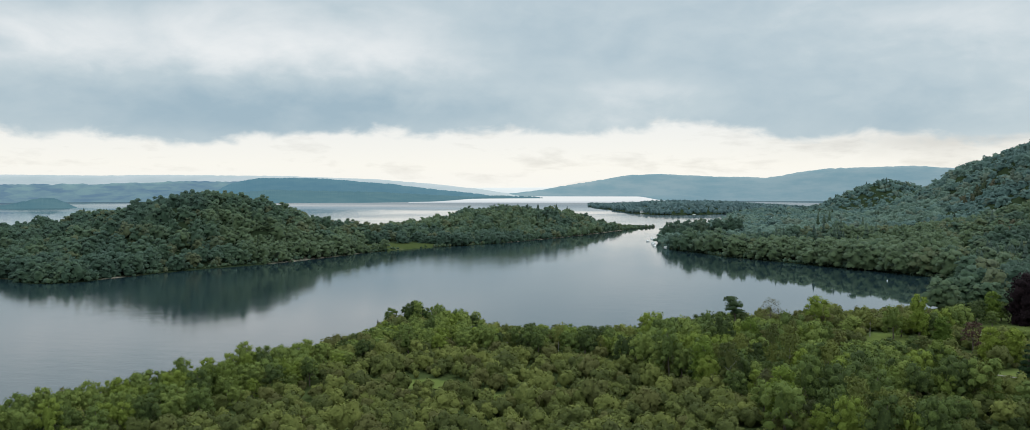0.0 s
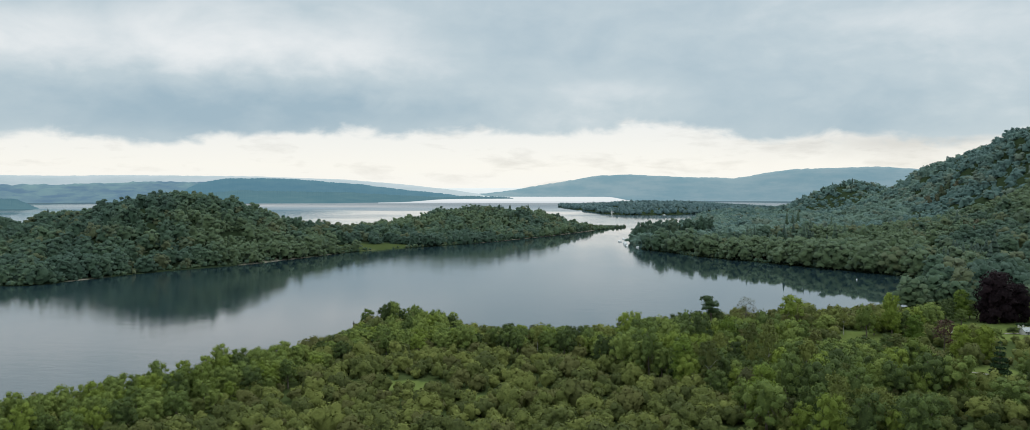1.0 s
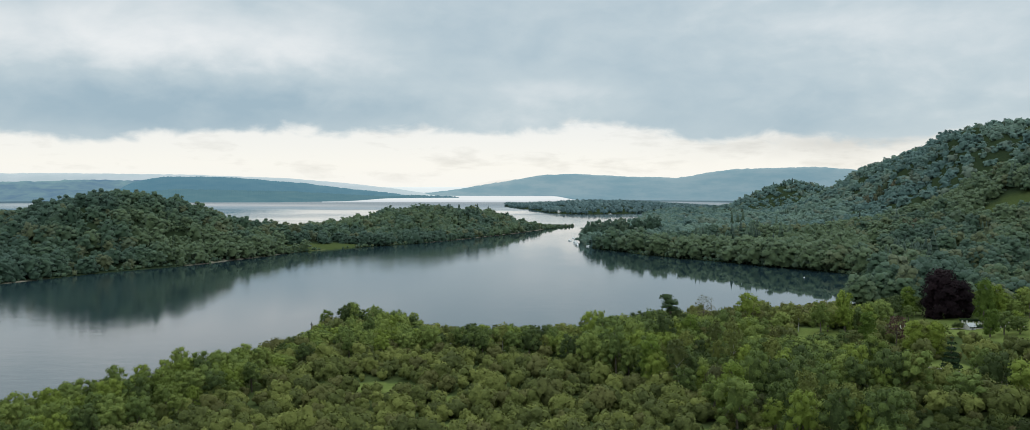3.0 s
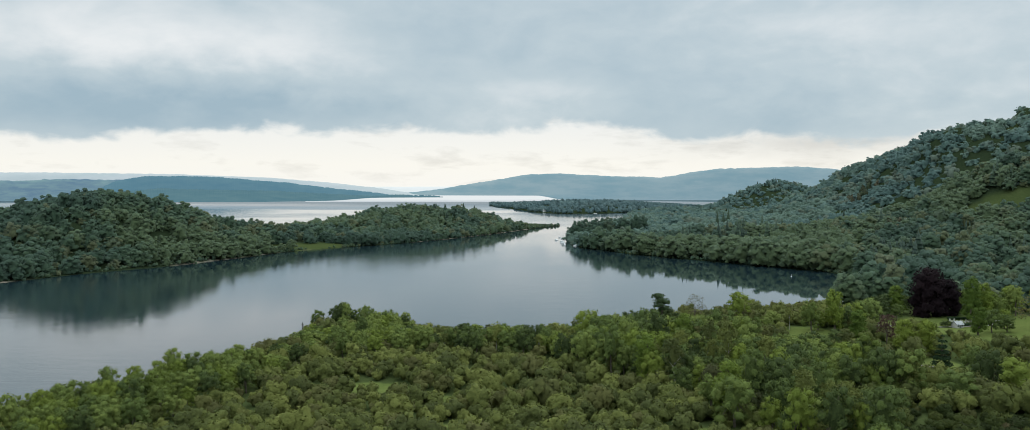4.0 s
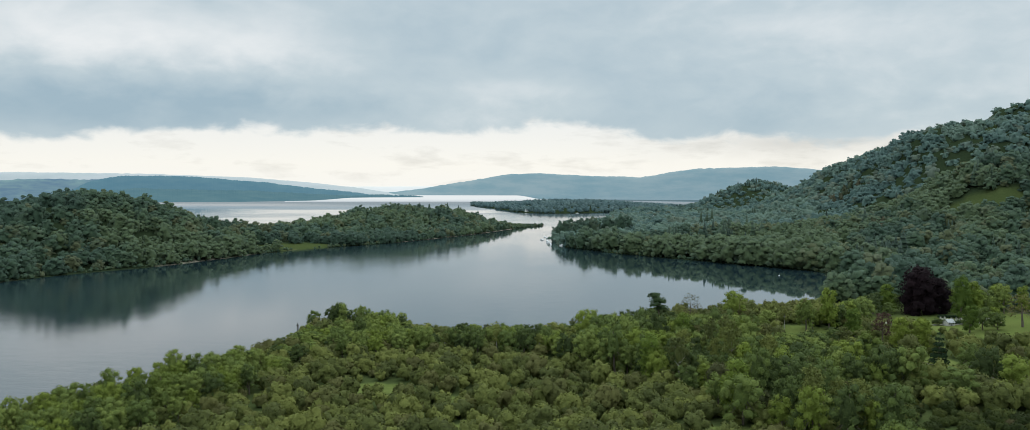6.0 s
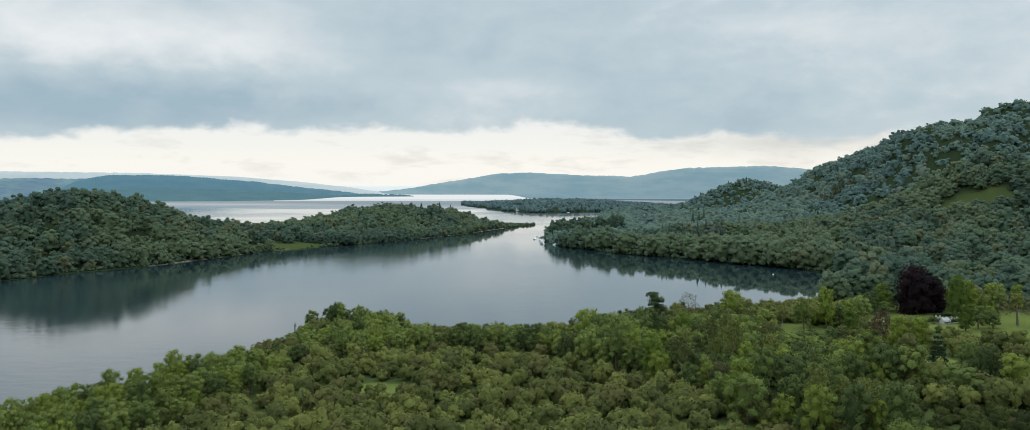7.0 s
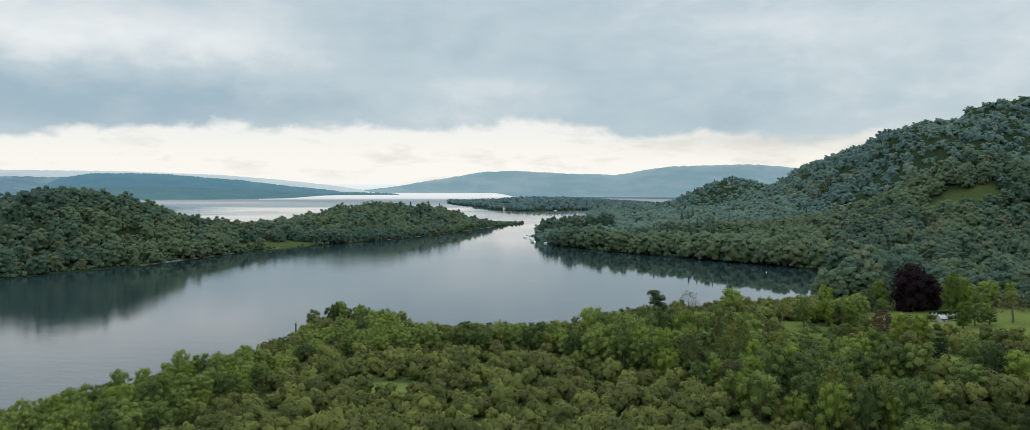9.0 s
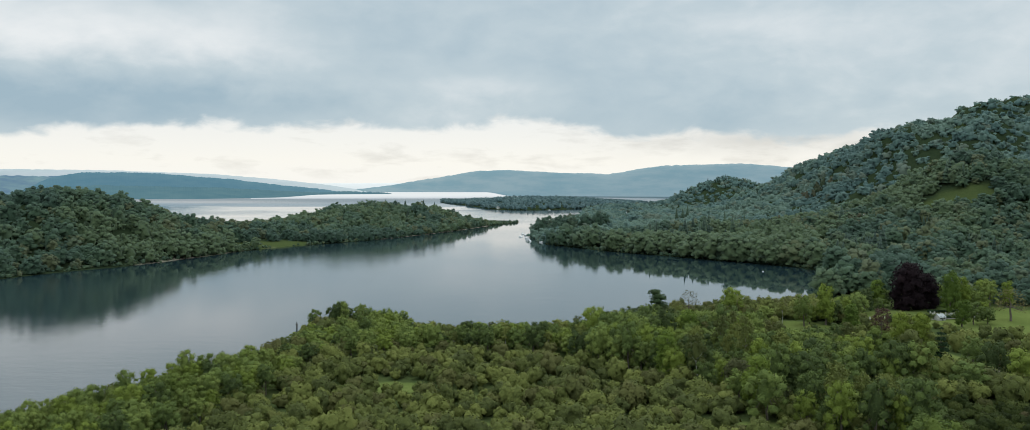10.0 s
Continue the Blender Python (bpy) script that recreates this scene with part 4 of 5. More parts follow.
CLOSE = [wood_pattern(150, 0.50, dome(5.2, rng.uniform(10, 13.5), 12), (CAP1,)) for _ in range(9)]
MIDDLE = [wood_pattern(46, 0.78, dome(5.2, rng.uniform(9.5, 12.5), 5), (CAP1,)) for _ in range(7)]
FAR = [wood_pattern(22, 1.05, dome(5.5, rng.uniform(9, 11.5), 3), (CAP1,)) for _ in range(6)]


BAY = [wood_pattern(240, 0.40, dome(5.2, rng.uniform(10, 13.5), 17), (CAP1,)) for _ in range(7)]


def spire(h, r):
    """A conifer: ragged tiers that narrow to a point."""
    v, f = [], []
    for k in range(6):
        u = k / 6
        z0, z1, rr = h * (0.08 + 0.80 * u), h * (0.36 + 0.68 * u), r * (1 - u) ** 0.9 + 0.2
        b = len(v)
        v.append((0, 0, min(z1, h)))
        for j in range(6):
            a = j * math.pi / 3 + k
            q = rr * rng.uniform(0.75, 1.2)
            v.append((math.cos(a) * q, math.sin(a) * q, z0 + rng.uniform(-0.4, 0.4)))
        f += [(b, b + 1 + j, b + 1 + (j + 1) % 6) for j in range(6)]
    return np.array(v, float), np.array(f)


SPIRES = [spire(14, rng.uniform(3.0, 4.0)) for _ in range(6)]


def wood(name, area, gap, pats, mat, label, seed, allow, size=(0.95, 1.25), conifers=0.0, sink=5.0, widen=1.22):
    x, y, g = scatter(*area, gap, seed, 0.62, gap * 5)
    d = shore_distance(x, y)
    ok = (d > np.where((x < -10) & (y < 1600), 1.4, -0.6)) & allow(x, y, d) & ((meadow(x, y) < 0.3) | (g.uniform(size=len(x)) < 0.03 * (x > 0)))
    for hx, hy, turn in HOUSES:
        ok &= np.hypot(x - hx, y - hy) > 6
        ok &= (np.abs(x - hx * y / hy) > (4 if hy > 1500 else 2.5)) | (y > hy) | (y < hy - (14 if hy < 900 else 30 if hy < 1500 else 520))
    x, y, d = x[ok], y[ok], d[ok]
    stand = 0.5 * fbm(x / 50, y / 50, seed + 5) + 0.5 * fbm(x / 160, y / 160, 77)
    pine = (conifers > 0) & (fbm(x / 45, y / 45, seed + 8) + 0.25 * g.uniform(size=len(x)) > (1.0 - conifers))
    tint = np.clip(0.36 + 5.2 * (stand - 0.47) + g.uniform(0, 0.30, len(x)), 0, 1)
    s = np.clip(np.mean(size) * np.exp(0.30 * g.normal(size=len(x))) * (0.72 + 0.6 * fbm(x / 38, y / 38, seed + 3)), 0.4, 1.5)
    t = g.uniform(0.90, 1.18, len(x))
    # taller along the mainland's shore, dwindling to the island's bare tip
    s = s * (1 + 0.30 * (x > -10) * (y < 1000) * (1 - smooth(d, 20, 60))) * np.where((x < -10) & (y < 1600), np.clip((1570 - y) / 190, 0.3, 1), 1)
    b = ~pine
    mass(name, pats, x[b], y[b], s[b] * widen, t[b] / widen, tint[b], mat, label, "woodland", g, sink * (0.3 + 0.7 * smooth(d[b], 8, 60)))
    low = scatter(*area, gap * 1.3, seed + 40)
    bx, by = low[0], low[1]
    mm = meadow(bx, by)
    ok = (mm > 0.2) & (mm < 0.4) & (bx > 300) & allow(bx, by, shore_distance(bx, by)) & (fbm(bx / 30, by / 30, 91) > 0.5)
    if ok.sum() > 5:
        bx, by, n = bx[ok], by[ok], int(ok.sum())
        mass("hillside_bushes", MIDDLE, bx, by, g.uniform(0.2, 0.5, n), g.uniform(0.6, 0.9, n), g.uniform(0, 1, n), mat, "low bushes and bracken on the open hillside", "bushes", g, 0.2)
    if pine.any():
        mass(name.replace("wood", "conifers"), SPIRES, x[pine], y[pine], s[pine] * 0.92, t[pine] * 1.35, tint[pine], LEAF_SPIRE, "dark pointed conifers among the broadleaf wood", "woodland", g, 0.4)


seen = ahead


def island_back(x, y):
    """True on the far side of the island's crest."""
    return y > np.interp(x, [-880, -590, -432, -340, -245, -130, -30], [830, 830, 850, 1010, 1280, 1440, 1560]) + 45


wood("island_wood", (-880, 0, 540, 1580), 8.9, CLOSE, LEAF_WOOD, "dense mixed broadleaf wood covering the island", 101,
     lambda x, y, d: (inland(x, y, ISLAND) > -3) & seen(x, y) & (y < 1000) & (x > -760) & ~island_back(x, y))
wood("island_tip_wood", (-500, 0, 980, 1580), 7.8, MIDDLE, LEAF_WOOD, "dense broadleaf wood along the island's low ridge", 102,
     lambda x, y, d: (inland(x, y, ISLAND) > -3) & (y >= 1000) & ~island_back(x, y), conifers=0.05)
wood("island_back_wood", (-880, 0, 540, 1580), 13, FAR, LEAF_WOOD, "broadleaf wood on the island's far side", 107,
     lambda x, y, d: (inland(x, y, ISLAND) > -3) & island_back(x, y), (1.25, 1.6))
wood("hill_foot_wood", (-20, 620, 430, 1000), 9.6, CLOSE, LEAF_WOOD, "dense broadleaf wood at the foot of the hill", 103,
     lambda x, y, d: (inland(x, y, MAINLAND) > -3) & (y > 720) & seen(x, y), (1.0, 1.35), 0.16, 2.0)
wood("bay_wood", (100, 500, 430, 720), 9.4, BAY, LEAF_WOOD, "dense broadleaf wood behind the head of the bay", 108,
     lambda x, y, d: (inland(x, y, MAINLAND) > -3) & ((y > 520) | (x > 215)) & (y > 470) & (y <= 720) & seen(x, y), (0.85, 1.15), 0.12, 2.0)
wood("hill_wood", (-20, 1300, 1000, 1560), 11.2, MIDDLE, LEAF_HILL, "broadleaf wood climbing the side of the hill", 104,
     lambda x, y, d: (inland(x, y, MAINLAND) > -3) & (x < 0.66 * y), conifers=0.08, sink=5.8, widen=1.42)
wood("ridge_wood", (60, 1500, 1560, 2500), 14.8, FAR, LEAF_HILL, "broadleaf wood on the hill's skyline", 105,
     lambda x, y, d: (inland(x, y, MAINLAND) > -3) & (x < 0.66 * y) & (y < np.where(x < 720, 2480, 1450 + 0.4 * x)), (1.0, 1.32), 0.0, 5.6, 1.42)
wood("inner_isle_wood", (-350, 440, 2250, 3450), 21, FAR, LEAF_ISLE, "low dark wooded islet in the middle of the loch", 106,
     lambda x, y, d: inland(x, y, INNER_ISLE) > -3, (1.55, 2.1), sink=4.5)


def shore_bushes():
    """Low bushes and boughs that hang over the water's edge."""
    for area, seed in (((-660, -10, 530, 1560), 201), ((-10, 260, 560, 1400), 202)):
        x, y, g = scatter(*area, 4.2, seed)
        d = shore_distance(x, y)
        ok = (d > 0.8) & (d < 6.5) & (np.maximum(inland(x, y, ISLAND), inland(x, y, MAINLAND)) > -6) & (fbm(x / 24, y / 24, 210) > 0.27) & ((meadow(x, y) < 0.25) | (g.uniform(size=len(x)) < 0.35))
        x, y = x[ok], y[ok]
        mass("shore_bushes", FAR, x, y, g.uniform(0.28, 0.62, len(x)), g.uniform(0.6, 0.95, len(x)), g.uniform(0.1, 0.9, len(x)), LEAF_WOOD, "low bushes overhanging the water's edge", "bushes", g, 0.3)


shore_bushes()


def point_wood():
    g = np.random.default_rng(77)
    x = np.concatenate([g.normal(20, 11, 18), g.normal(52, 9, 11), g.normal(84, 12, 10)])
    y = np.concatenate([g.normal(1125, 24, 18), g.normal(1195, 18, 11), g.normal(1205, 24, 10)])
    dry = shore_distance(x, y) > 4
    x, y, n = x[dry], y[dry], int(dry.sum())
    mass("point_wood", CLOSE, x, y, g.uniform(1.45, 1.9, n), g.uniform(1.05, 1.3, n), g.uniform(0.0, 0.2, n), LEAF_WOOD, "tall dark trees crowded on the point", "woodland", g, 0.5)


point_wood()


def conifer_stand():
    g = np.random.default_rng(12)
    x = np.concatenate([g.normal(262, 13, 26), g.normal(150, 26, 34), g.normal(500, 45, 24)])
    y = np.concatenate([g.normal(712, 12, 26), g.normal(880, 26, 34), g.normal(2245, 40, 24)])
    size = np.concatenate([g.uniform(1.2, 1.75, 26), g.uniform(0.9, 1.25, 34), g.uniform(0.8, 1.15, 24)])
    mass("conifer_stand", SPIRES, x, y, size, g.uniform(0.85, 1.1, len(x)), g.uniform(0, 0.5, len(x)), LEAF_SPIRE, "stand of tall dark conifers in the broadleaf wood", "conifers", g)
    x, y = g.uniform(-640, -520, 18), g.normal(820, 22, 18)
    mass("ridge_conifers", SPIRES, x, y, g.uniform(0.95, 1.4, 18), g.uniform(0.7, 1.0, 18), g.uniform(0, 0.6, 18), LEAF_SPIRE, "dark conifers along the island's skyline", "conifers", g)
    x, y = g.normal(-170, 60, 60), g.normal(1330, 60, 60)
    dry = np.argsort(-shore_distance(x, y))[:30]
    x, y = x[dry], y[dry]
    mass("tip_conifers", SPIRES, x, y, g.uniform(0.7, 1.05, 30), g.uniform(0.95, 1.3, 30), g.uniform(0, 0.6, 30), LEAF_SPIRE, "dark conifers along the low ridge", "conifers", g)


conifer_stand()


for kind in KINDS.values():
    for ob in kind:
        if ob.name not in PLACED:
            for o in (*ob.children_recursive, ob):
                bpy.data.objects.remove(o)


# ---------------------------------------------------------------- stone, paint and small things
def plain(name, a, b, rough=0.8, scale=1.5):
    m, nt, p = material(name, rough, 0.3)
    n = add_noise(nt, scale, 5, 0.6)
    nt.links.new(add_ramp(nt, n, [(0.3, a), (0.7, b)]), p.inputs["Base Color"])
    add_bump(nt, p, n, 0.3, 0.03)
    return m


WHITEWASH = plain("white_harling", (0.62, 0.61, 0.58), (0.78, 0.77, 0.74))
SLATE = plain("grey_slate", (0.09, 0.095, 0.10), (0.16, 0.165, 0.17), 0.6, 3)
RED_TILE = plain("red_tile", (0.20, 0.075, 0.05), (0.30, 0.12, 0.08), 0.8, 3)
PALE_ROOF = plain("pale_sheet_roof", (0.22, 0.23, 0.24), (0.32, 0.33, 0.34), 0.5, 2)
DARK_GLASS = plain("dark_window", (0.02, 0.025, 0.03), (0.04, 0.045, 0.05), 0.15, 1)
STONE = plain("weathered_gravestone", (0.30, 0.29, 0.27), (0.58, 0.56, 0.52), 0.9, 2)
GRAVEL = plain("pale_gravel", (0.12, 0.11, 0.10), (0.20, 0.185, 0.165), 0.95, 2)
HULL = plain("white_hull_paint", (0.68, 0.69, 0.70), (0.80, 0.80, 0.80), 0.35, 1)
IRON = plain("dark_iron", (0.02, 0.02, 0.022), (0.05, 0.045, 0.04), 0.6, 3)
TIMBER = plain("dark_wet_timber", (0.03, 0.026, 0.02), (0.07, 0.06, 0.045), 0.85, 3)


def level_at(x, y):
    return float(height(np.array([float(x)]), np.array([float(y)]))[0])


def box(bm, x0, x1, y0, y1, z0, z1, bevel=0.0):
    r = bmesh.ops.create_cube(bm, size=1.0)
    bmesh.ops.scale(bm, vec=(x1 - x0, y1 - y0, z1 - z0), verts=r["verts"])
    bmesh.ops.translate(bm, vec=((x0 + x1) / 2, (y0 + y1) / 2, (z0 + z1) / 2), verts=r["verts"])
    if bevel:
        edges = list({e for v in r["verts"] for e in v.link_edges})
        bmesh.ops.bevel(bm, geom=edges, offset=bevel, segments=1, affect="EDGES")


def cottage(x, y, turn, wall, roof, w, d, h, rise, label):
    root = new("house")
    root.matrix_basis = pose(x, y, level_at(x, y) - 0.2, 0, 0, turn)
    bm = bmesh.new()
    a = [bm.verts.new(p) for p in ((-w / 2, -d / 2, -1), (-w / 2, d / 2, -1), (-w / 2, d / 2, h), (-w / 2, 0, h + rise), (-w / 2, -d / 2, h))]
    b = [bm.verts.new((w / 2, v.co.y, v.co.z)) for v in a]
    bm.faces.new(a)
    bm.faces.new(b[::-1])
    for k in range(5):
        bm.faces.new((a[k], b[k], b[(k + 1) % 5], a[(k + 1) % 5]))
    bmesh.ops.recalc_face_normals(bm, faces=bm.faces)
    part("wall", bm, wall, root)
    bm = bmesh.new()
    for sgn in (-1, 1):
        lo, hi = Vector((0, sgn * (d / 2 + 0.4), h - 0.4 * rise / (d / 2))), Vector((0, 0, h + rise))
        up = Vector((0, 0, 0.18))
        vs = [bm.verts.new(p + Vector((k * (w / 2 + 0.3), 0, 0))) for p in (lo + up * 0.3, hi + up * 0.3, hi + up * 1.4, lo + up * 1.4) for k in (-1, 1)]
        for q in ((0, 1, 3, 2), (2, 3, 5, 4), (4, 5, 7, 6), (6, 7, 1, 0), (0, 2, 4, 6), (1, 7, 5, 3)):
            bm.faces.new([vs[i] for i in q])
    bmesh.ops.recalc_face_normals(bm, faces=bm.faces)
    top = part("roof", bm, roof, root)
    if w > 6:
        for k in (-1, 1):
            bm = bmesh.new()
            box(bm, k * (w / 2 - 0.7) - 0.4, k * (w / 2 - 0.7) + 0.4, -0.4, 0.4, h + rise - 0.8, h + rise + 1.2, 0.05)
            part("chimney", bm, wall, top)
    for k in range(-1, 2):
        for side in (-1, 1):
            for z in ((1.0, 3.6) if h > 4 else (1.0,)):
                if k == 0 and z == 1.0:
                    continue
                bm = bmesh.new()
                box(bm, k * w * 0.3 - 0.5, k * w * 0.3 + 0.5, side * (d / 2) - 0.06, side * (d / 2) + 0.06, z, z + 1.3)
                part("window", bm, DARK_GLASS, root)
    bm = bmesh.new()
    box(bm, -0.5, 0.5, -d / 2 - 0.07, -d / 2 + 0.05, 0.0, 2.1)
    part("door", bm, SLATE, root)
    return tagged(root, label, "house")


for k, (x, y, turn) in enumerate(HOUSES):
    cottage(x, y, turn, WHITEWASH, RED_TILE if k == 6 else SLATE, (6.4 if k > 4 else 9 if k % 2 else 7), 5.0, 3.2, 2.0,
            "white painted house with a red tile roof in the wood" if k == 6 else "white painted house with a slate roof among trees")
tagged(cottage(191, 423, 25, STONE, PALE_ROOF, 4.2, 3.4, 1.9, 1.3, "small white hut with a pale roof by the graveyard"), category="hut")


tagged(cottage(-78, 2330, 20, WHITEWASH, SLATE, 10, 7, 3.6, 2.4, "white painted house on the shore of the islet"), category="house")


def boat(x, y, turn, length, mast):
    root = new("sailing_boat" if mast else "motor_boat")
    root.matrix_basis = pose(x, y, 0.0, 0, 0, turn)
    bm, rings = bmesh.new(), []
    for u in (0.0, 0.2, 0.5, 0.8, 1.0):
        w = length * 0.16 * (math.sin(min(1.0, (1.04 - u) * 1.5) * math.pi / 2))
        yy = (u - 0.5) * length
        rings.append([bm.verts.new(p) for p in ((-w, yy, 0.95 + 0.25 * u), (-w * 0.7, yy, -0.1), (0, yy, -0.4), (w * 0.7, yy, -0.1), (w, yy, 0.95 + 0.25 * u))])
    for a, b in zip(rings, rings[1:]):
        for k in range(4):
            bm.faces.new((a[k], a[k + 1], b[k + 1], b[k]))
        bm.faces.new((a[4], a[0], b[0], b[4]))
    bm.faces.new(rings[0])
    bm.faces.new(rings[-1][::-1])
    bmesh.ops.recalc_face_normals(bm, faces=bm.faces)
    part("hull", bm, HULL, root)
    bm = bmesh.new()
    box(bm, -length * 0.1, length * 0.1, -length * 0.15, length * 0.18, 0.9, 1.75, 0.15)
    part("cabin", bm, HULL, root)
    if mast:
        bm = bmesh.new()
        limb(bm, (0, length * 0.08, 1.0), (0, length * 0.08, length * 1.15), 0.09, 0.05, 6)
        part("mast", bm, HULL, root)
        bm = bmesh.new()
        limb(bm, (0, length * 0.08, 2.3), (0, -length * 0.35, 2.3), 0.07, 0.05, 6)
        part("boom", bm, HULL, root)
    return tagged(root, "white moored sailing boat with a bare mast" if mast else "small white moored motor boat on the loch", "boat", "moored boats")


for x, y, turn, length, mast in ((-13, 1150, 20, 9, True), (-12, 1086, 35, 8, True), (-8, 1032, 10, 7, False), (-20, 1118, 28, 8.5, True), (-11, 1060, 60, 6, False), (-17, 1180, 15, 8, True),
                                 (6, 1012, 80, 6, False), (60, 2262, 70, 9, False)):
    boat(x, y, turn, length, mast)


def beacon():
    root = new("navigation_beacon")
    root.matrix_basis = pose(-131, 409, -0.2)
    root.scale = (0.8, 0.8, 0.8)
    for k in range(3):
        a = 2.1 * k
        bm = bmesh.new()
        limb(bm, (math.cos(a) * 0.55, math.sin(a) * 0.55, -3), (math.cos(a) * 0.4, math.sin(a) * 0.4, 2.4), 0.16, 0.14, 8)
        part("pile", bm, TIMBER, root)
    bm = bmesh.new()
    box(bm, -0.75, 0.75, -0.75, 0.75, 2.35, 2.6, 0.05)
    deck = part("platform", bm, TIMBER, root)
    bm = bmesh.new()
    limb(bm, (0, 0, 2.6), (0, 0, 4.0), 0.08, 0.06, 8)
    part("post", bm, IRON, root)
    for z, turn in ((2.9, 0.0), (3.5, 0.8)):
        bm = bmesh.new()
        limb(bm, (0, 0, z), (0, 0, z + 0.5), 0.42, 0.08, 6)
        part("topmark", bm, IRON, root)
    return tagged(root, "dark timber and iron beacon standing in the water", "beacon")


beacon()
buoy = new("mooring_buoy")
buoy.matrix_basis = pose(176, 679, 0)
bm = bmesh.new()
bmesh.ops.create_uvsphere(bm, u_segments=14, v_segments=8, radius=0.5)
part("float", bm, HULL, buoy)
bm = bmesh.new()
limb(bm, (0, 0, 0.4), (0, 0, 1.5), 0.11, 0.08, 8)
part("staff", bm, HULL, buoy)
tagged(buoy, "white mooring buoy with a short staff", "buoy")


def gravestones():
    g = np.random.default_rng(5)
    shapes = []
    for w, h, arch in ((0.75, 1.15, 1), (0.65, 0.9, 0), (0.9, 1.4, 1), (0.6, 1.7, 2)):
        bm = bmesh.new()
        if arch == 2:
            box(bm, -0.14, 0.14, -0.1, 0.1, 0.2, h, 0.02)
            box(bm, -0.4, 0.4, -0.1, 0.1, h * 0.66, h * 0.66 + 0.26, 0.02)
            box(bm, -0.4, 0.4, -0.3, 0.3, -0.2, 0.25, 0.03)
        else:
            n = 8 if arch else 1
            out = [(-w / 2, -0.2), (w / 2, -0.2)] + [(w / 2 * math.cos(math.pi * k / n), h - w * 0.5 * arch + w * 0.5 * arch * math.sin(math.pi * k / n)) for k in range(n + 1)]
            a = [bm.verts.new((x, -0.08, z)) for x, z in out]
            b = [bm.verts.new((x, 0.08, z)) for x, z in out]
            bm.faces.new(a)
            bm.faces.new(b[::-1])
            for k in range(len(a)):
                bm.faces.new((a[k], b[k], b[(k + 1) % len(a)], a[(k + 1) % len(a)]))
            bmesh.ops.recalc_face_normals(bm, faces=bm.faces)
        me = bpy.data.meshes.new("gravestone")
        bm.to_mesh(me)
        bm.free()
        me.materials.append(STONE)
        shapes.append(me)
    for cx, cy, nx, ny in ((150, 409, 9, 7), (196, 431, 10, 5)):
        for i in range(nx):
            for j in range(ny):
                x, y = cx + i * 2.5 + g.uniform(-0.5, 0.5), cy + j * 2.9 + g.uniform(-0.3, 0.3)
                if g.uniform() < 0.2:
                    continue
                ob = new("gravestone", shapes[int(g.integers(4))])
                ob.matrix_basis = pose(x, y, level_at(x, y) - 0.02, g.uniform(-5, 5), g.uniform(-3, 3), 12 + g.uniform(-8, 8))
                tagged(ob, "weathered pale gravestone standing in the churchyard grass", "gravestone", "graveyard")


gravestones()


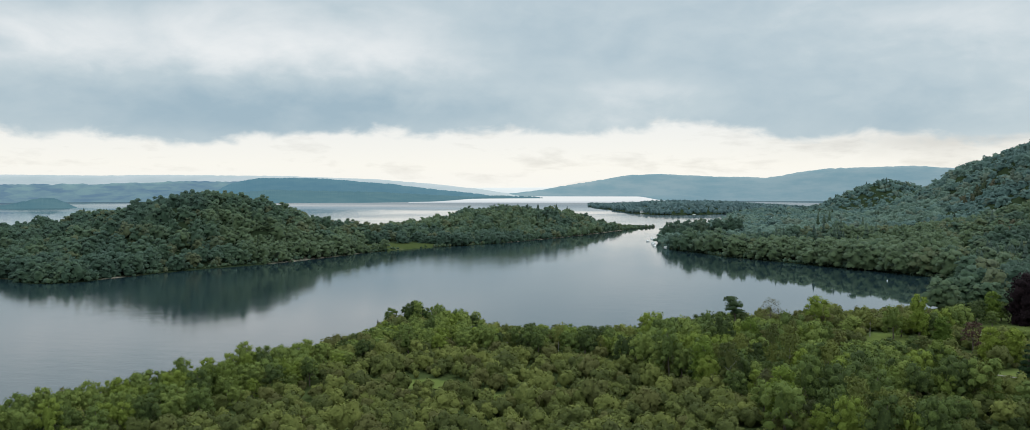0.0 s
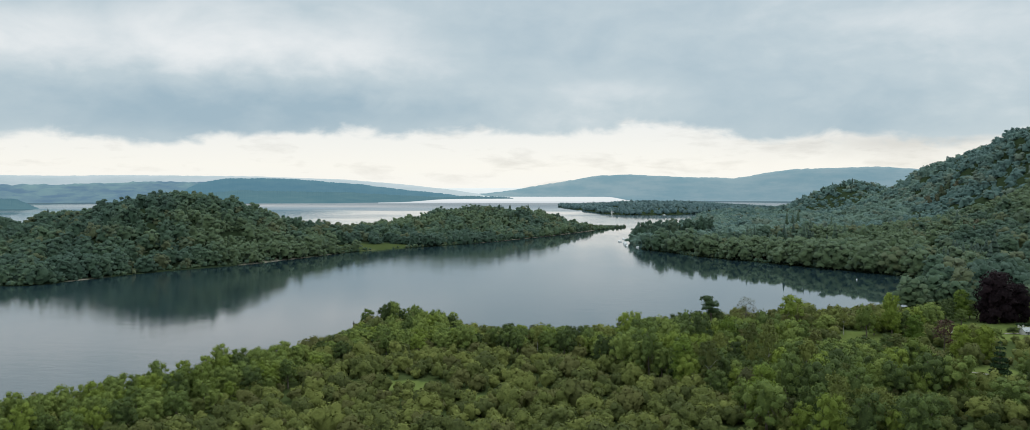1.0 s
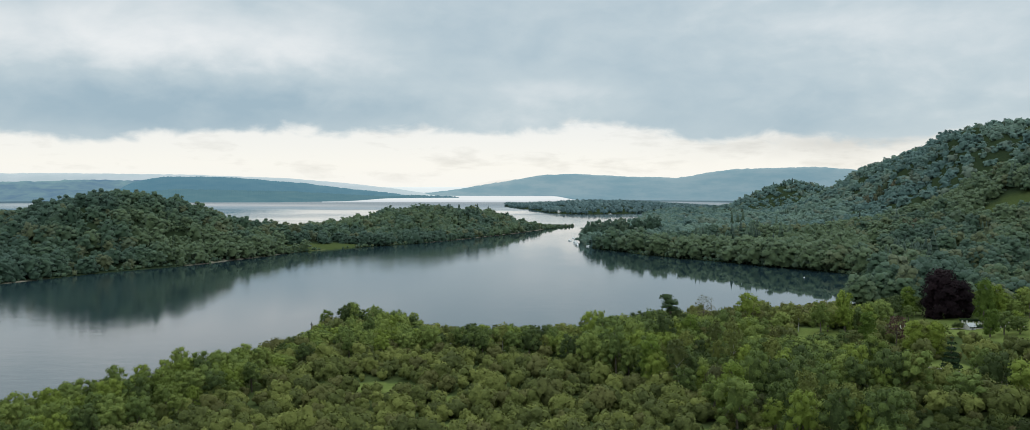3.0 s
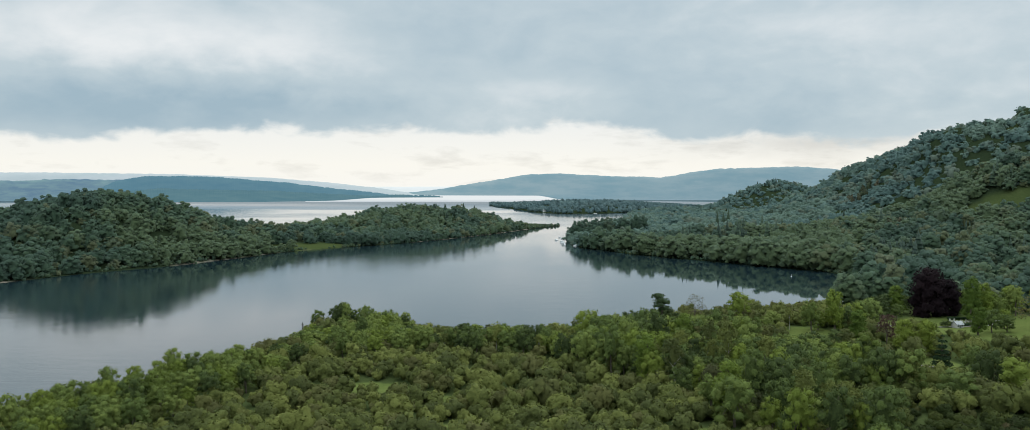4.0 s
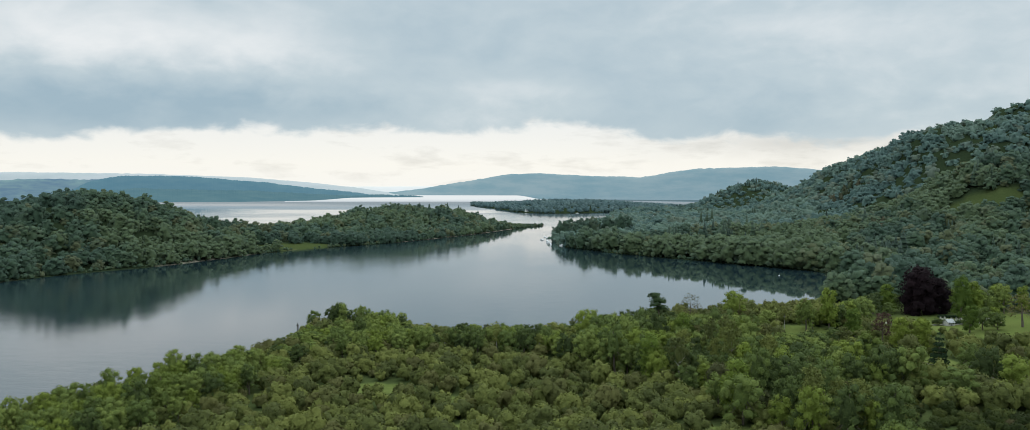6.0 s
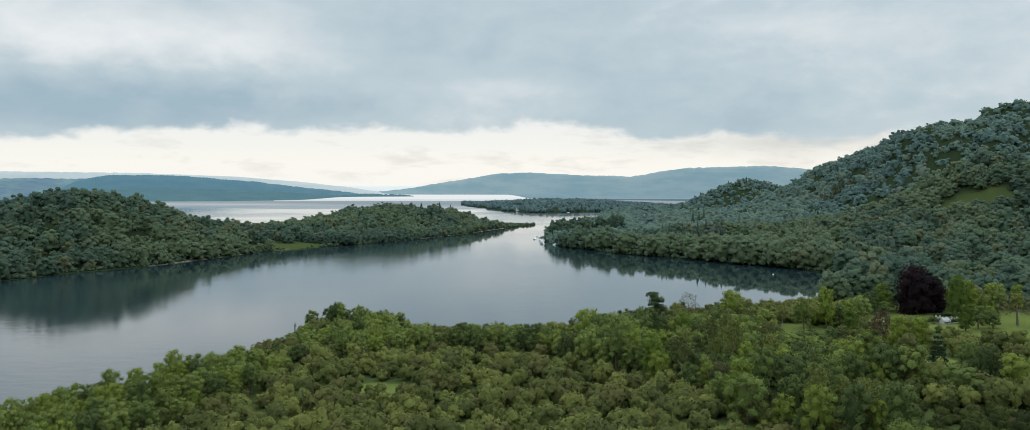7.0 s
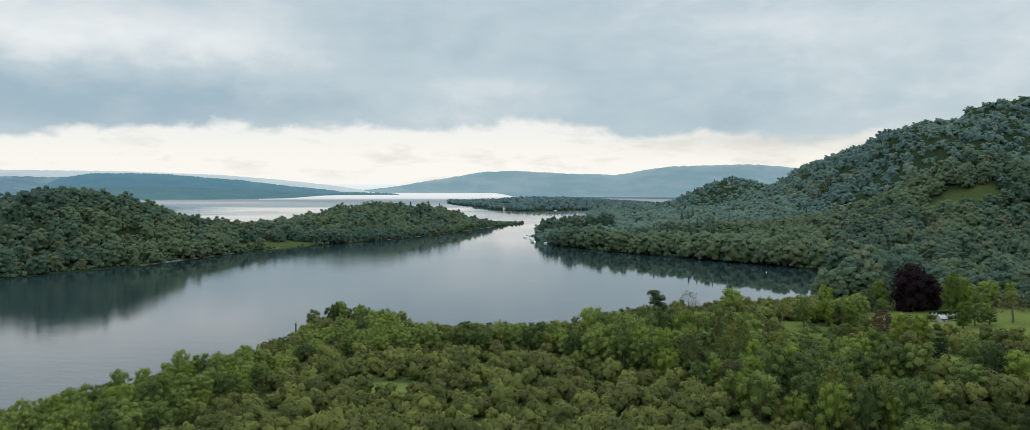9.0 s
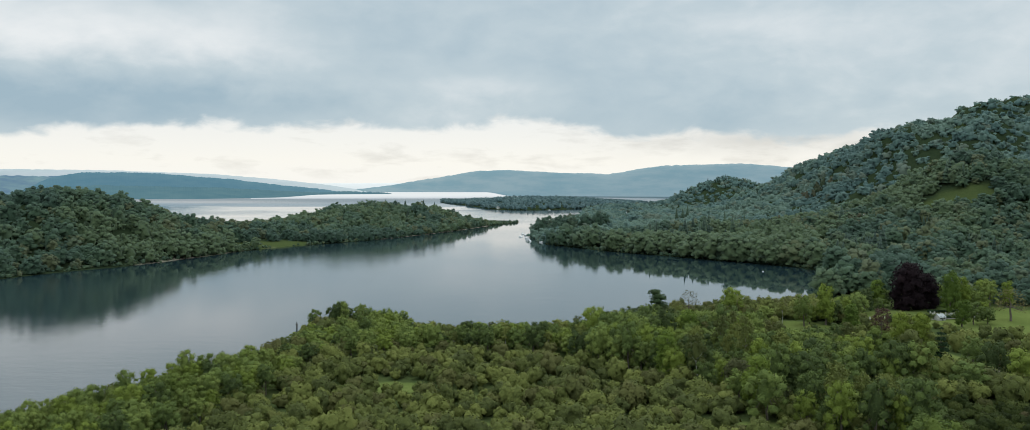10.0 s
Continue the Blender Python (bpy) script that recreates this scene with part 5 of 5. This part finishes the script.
def ribbon(name, pts, width, mat, label):
    p = np.array(pts, float)
    t = np.linspace(0, len(p) - 1, 60)
    c = np.stack([np.interp(t, np.arange(len(p)), p[:, k]) for k in (0, 1)], -1)
    k = np.ones(7) / 7
    c = np.stack([np.convolve(np.pad(c[:, i], 3, "edge"), k, "valid") for i in (0, 1)], -1)
    d = np.gradient(c, axis=0)
    n = np.stack([-d[:, 1], d[:, 0]], -1) / np.linalg.norm(d, axis=1, keepdims=True)
    rows = []
    for off in (-0.5, -0.25, 0, 0.25, 0.5):
        q = c + n * off * width
        rows.append(np.stack([q[:, 0], q[:, 1], height(q[:, 0], q[:, 1]) + 0.22], -1))
    me = mesh_from(name, np.concatenate(rows), grid_faces(5, 60), [mat])
    return tagged(new(name, me), label, "path", kind="structure")


ribbon("path", [(118, 338), (134, 330), (147, 318), (153, 298), (148, 281), (160, 270), (190, 262)], 1.8, GRAVEL, "pale gravel path across the park lawn")
ribbon("path_graveyard", [(147, 404), (158, 418), (176, 421), (196, 426), (222, 432)], 2.6, GRAVEL, "pale gravel path through the graveyard")


def rhododendrons():
    g = np.random.default_rng(9)
    x, y = [], []
    for cx, cy, r, n in ((278, 965, 15, 16), (302, 985, 14, 10), (303, 832, 8, 10), (318, 846, 5, 6), (410, 1230, 14, 12), (340, 1010, 8, 6), (330, 878, 6, 6)):
        x.append(g.normal(cx, r, n))
        y.append(g.normal(cy, r, n))
    x, y = np.concatenate(x), np.concatenate(y)
    pat = [crown_arrays(rng, dome(3.0, 4.5, 2), 50, 0.5) for _ in range(3)]
    mass("rhododendrons", pat, x, y, g.uniform(0.8, 1.4, len(x)) * 1.3, g.uniform(1.5, 2.4, len(x)), g.uniform(0.2, 1, len(x)), LEAF_RED, "rhododendron bushes in reddish flower on the hillside", "shrubs", g)


rhododendrons()


def hedges():
    for x, y, turn, length in ((198, 428, 14, 16), (214, 433, 14, 10), (206, 448, 10, 18), (172, 424, 70, 8)):
        root = new("clipped_hedge")
        root.matrix_basis = pose(x, y, level_at(x, y) - 0.1, 0, 0, turn)
        lob = [(u, 0, 0.7, 1.15, 0.9) for u in np.arange(-length / 2, length / 2, 1.1)]
        v, f = crown_arrays(rng, lob, 260, 0.22, 0.4, -0.3, 0.92)
        mesh_part("foliage", mesh_from("foliage", v, f, [LEAF_CONIFER]), root)
        tagged(root, "dark clipped evergreen hedge round the graveyard", "hedge")


hedges()
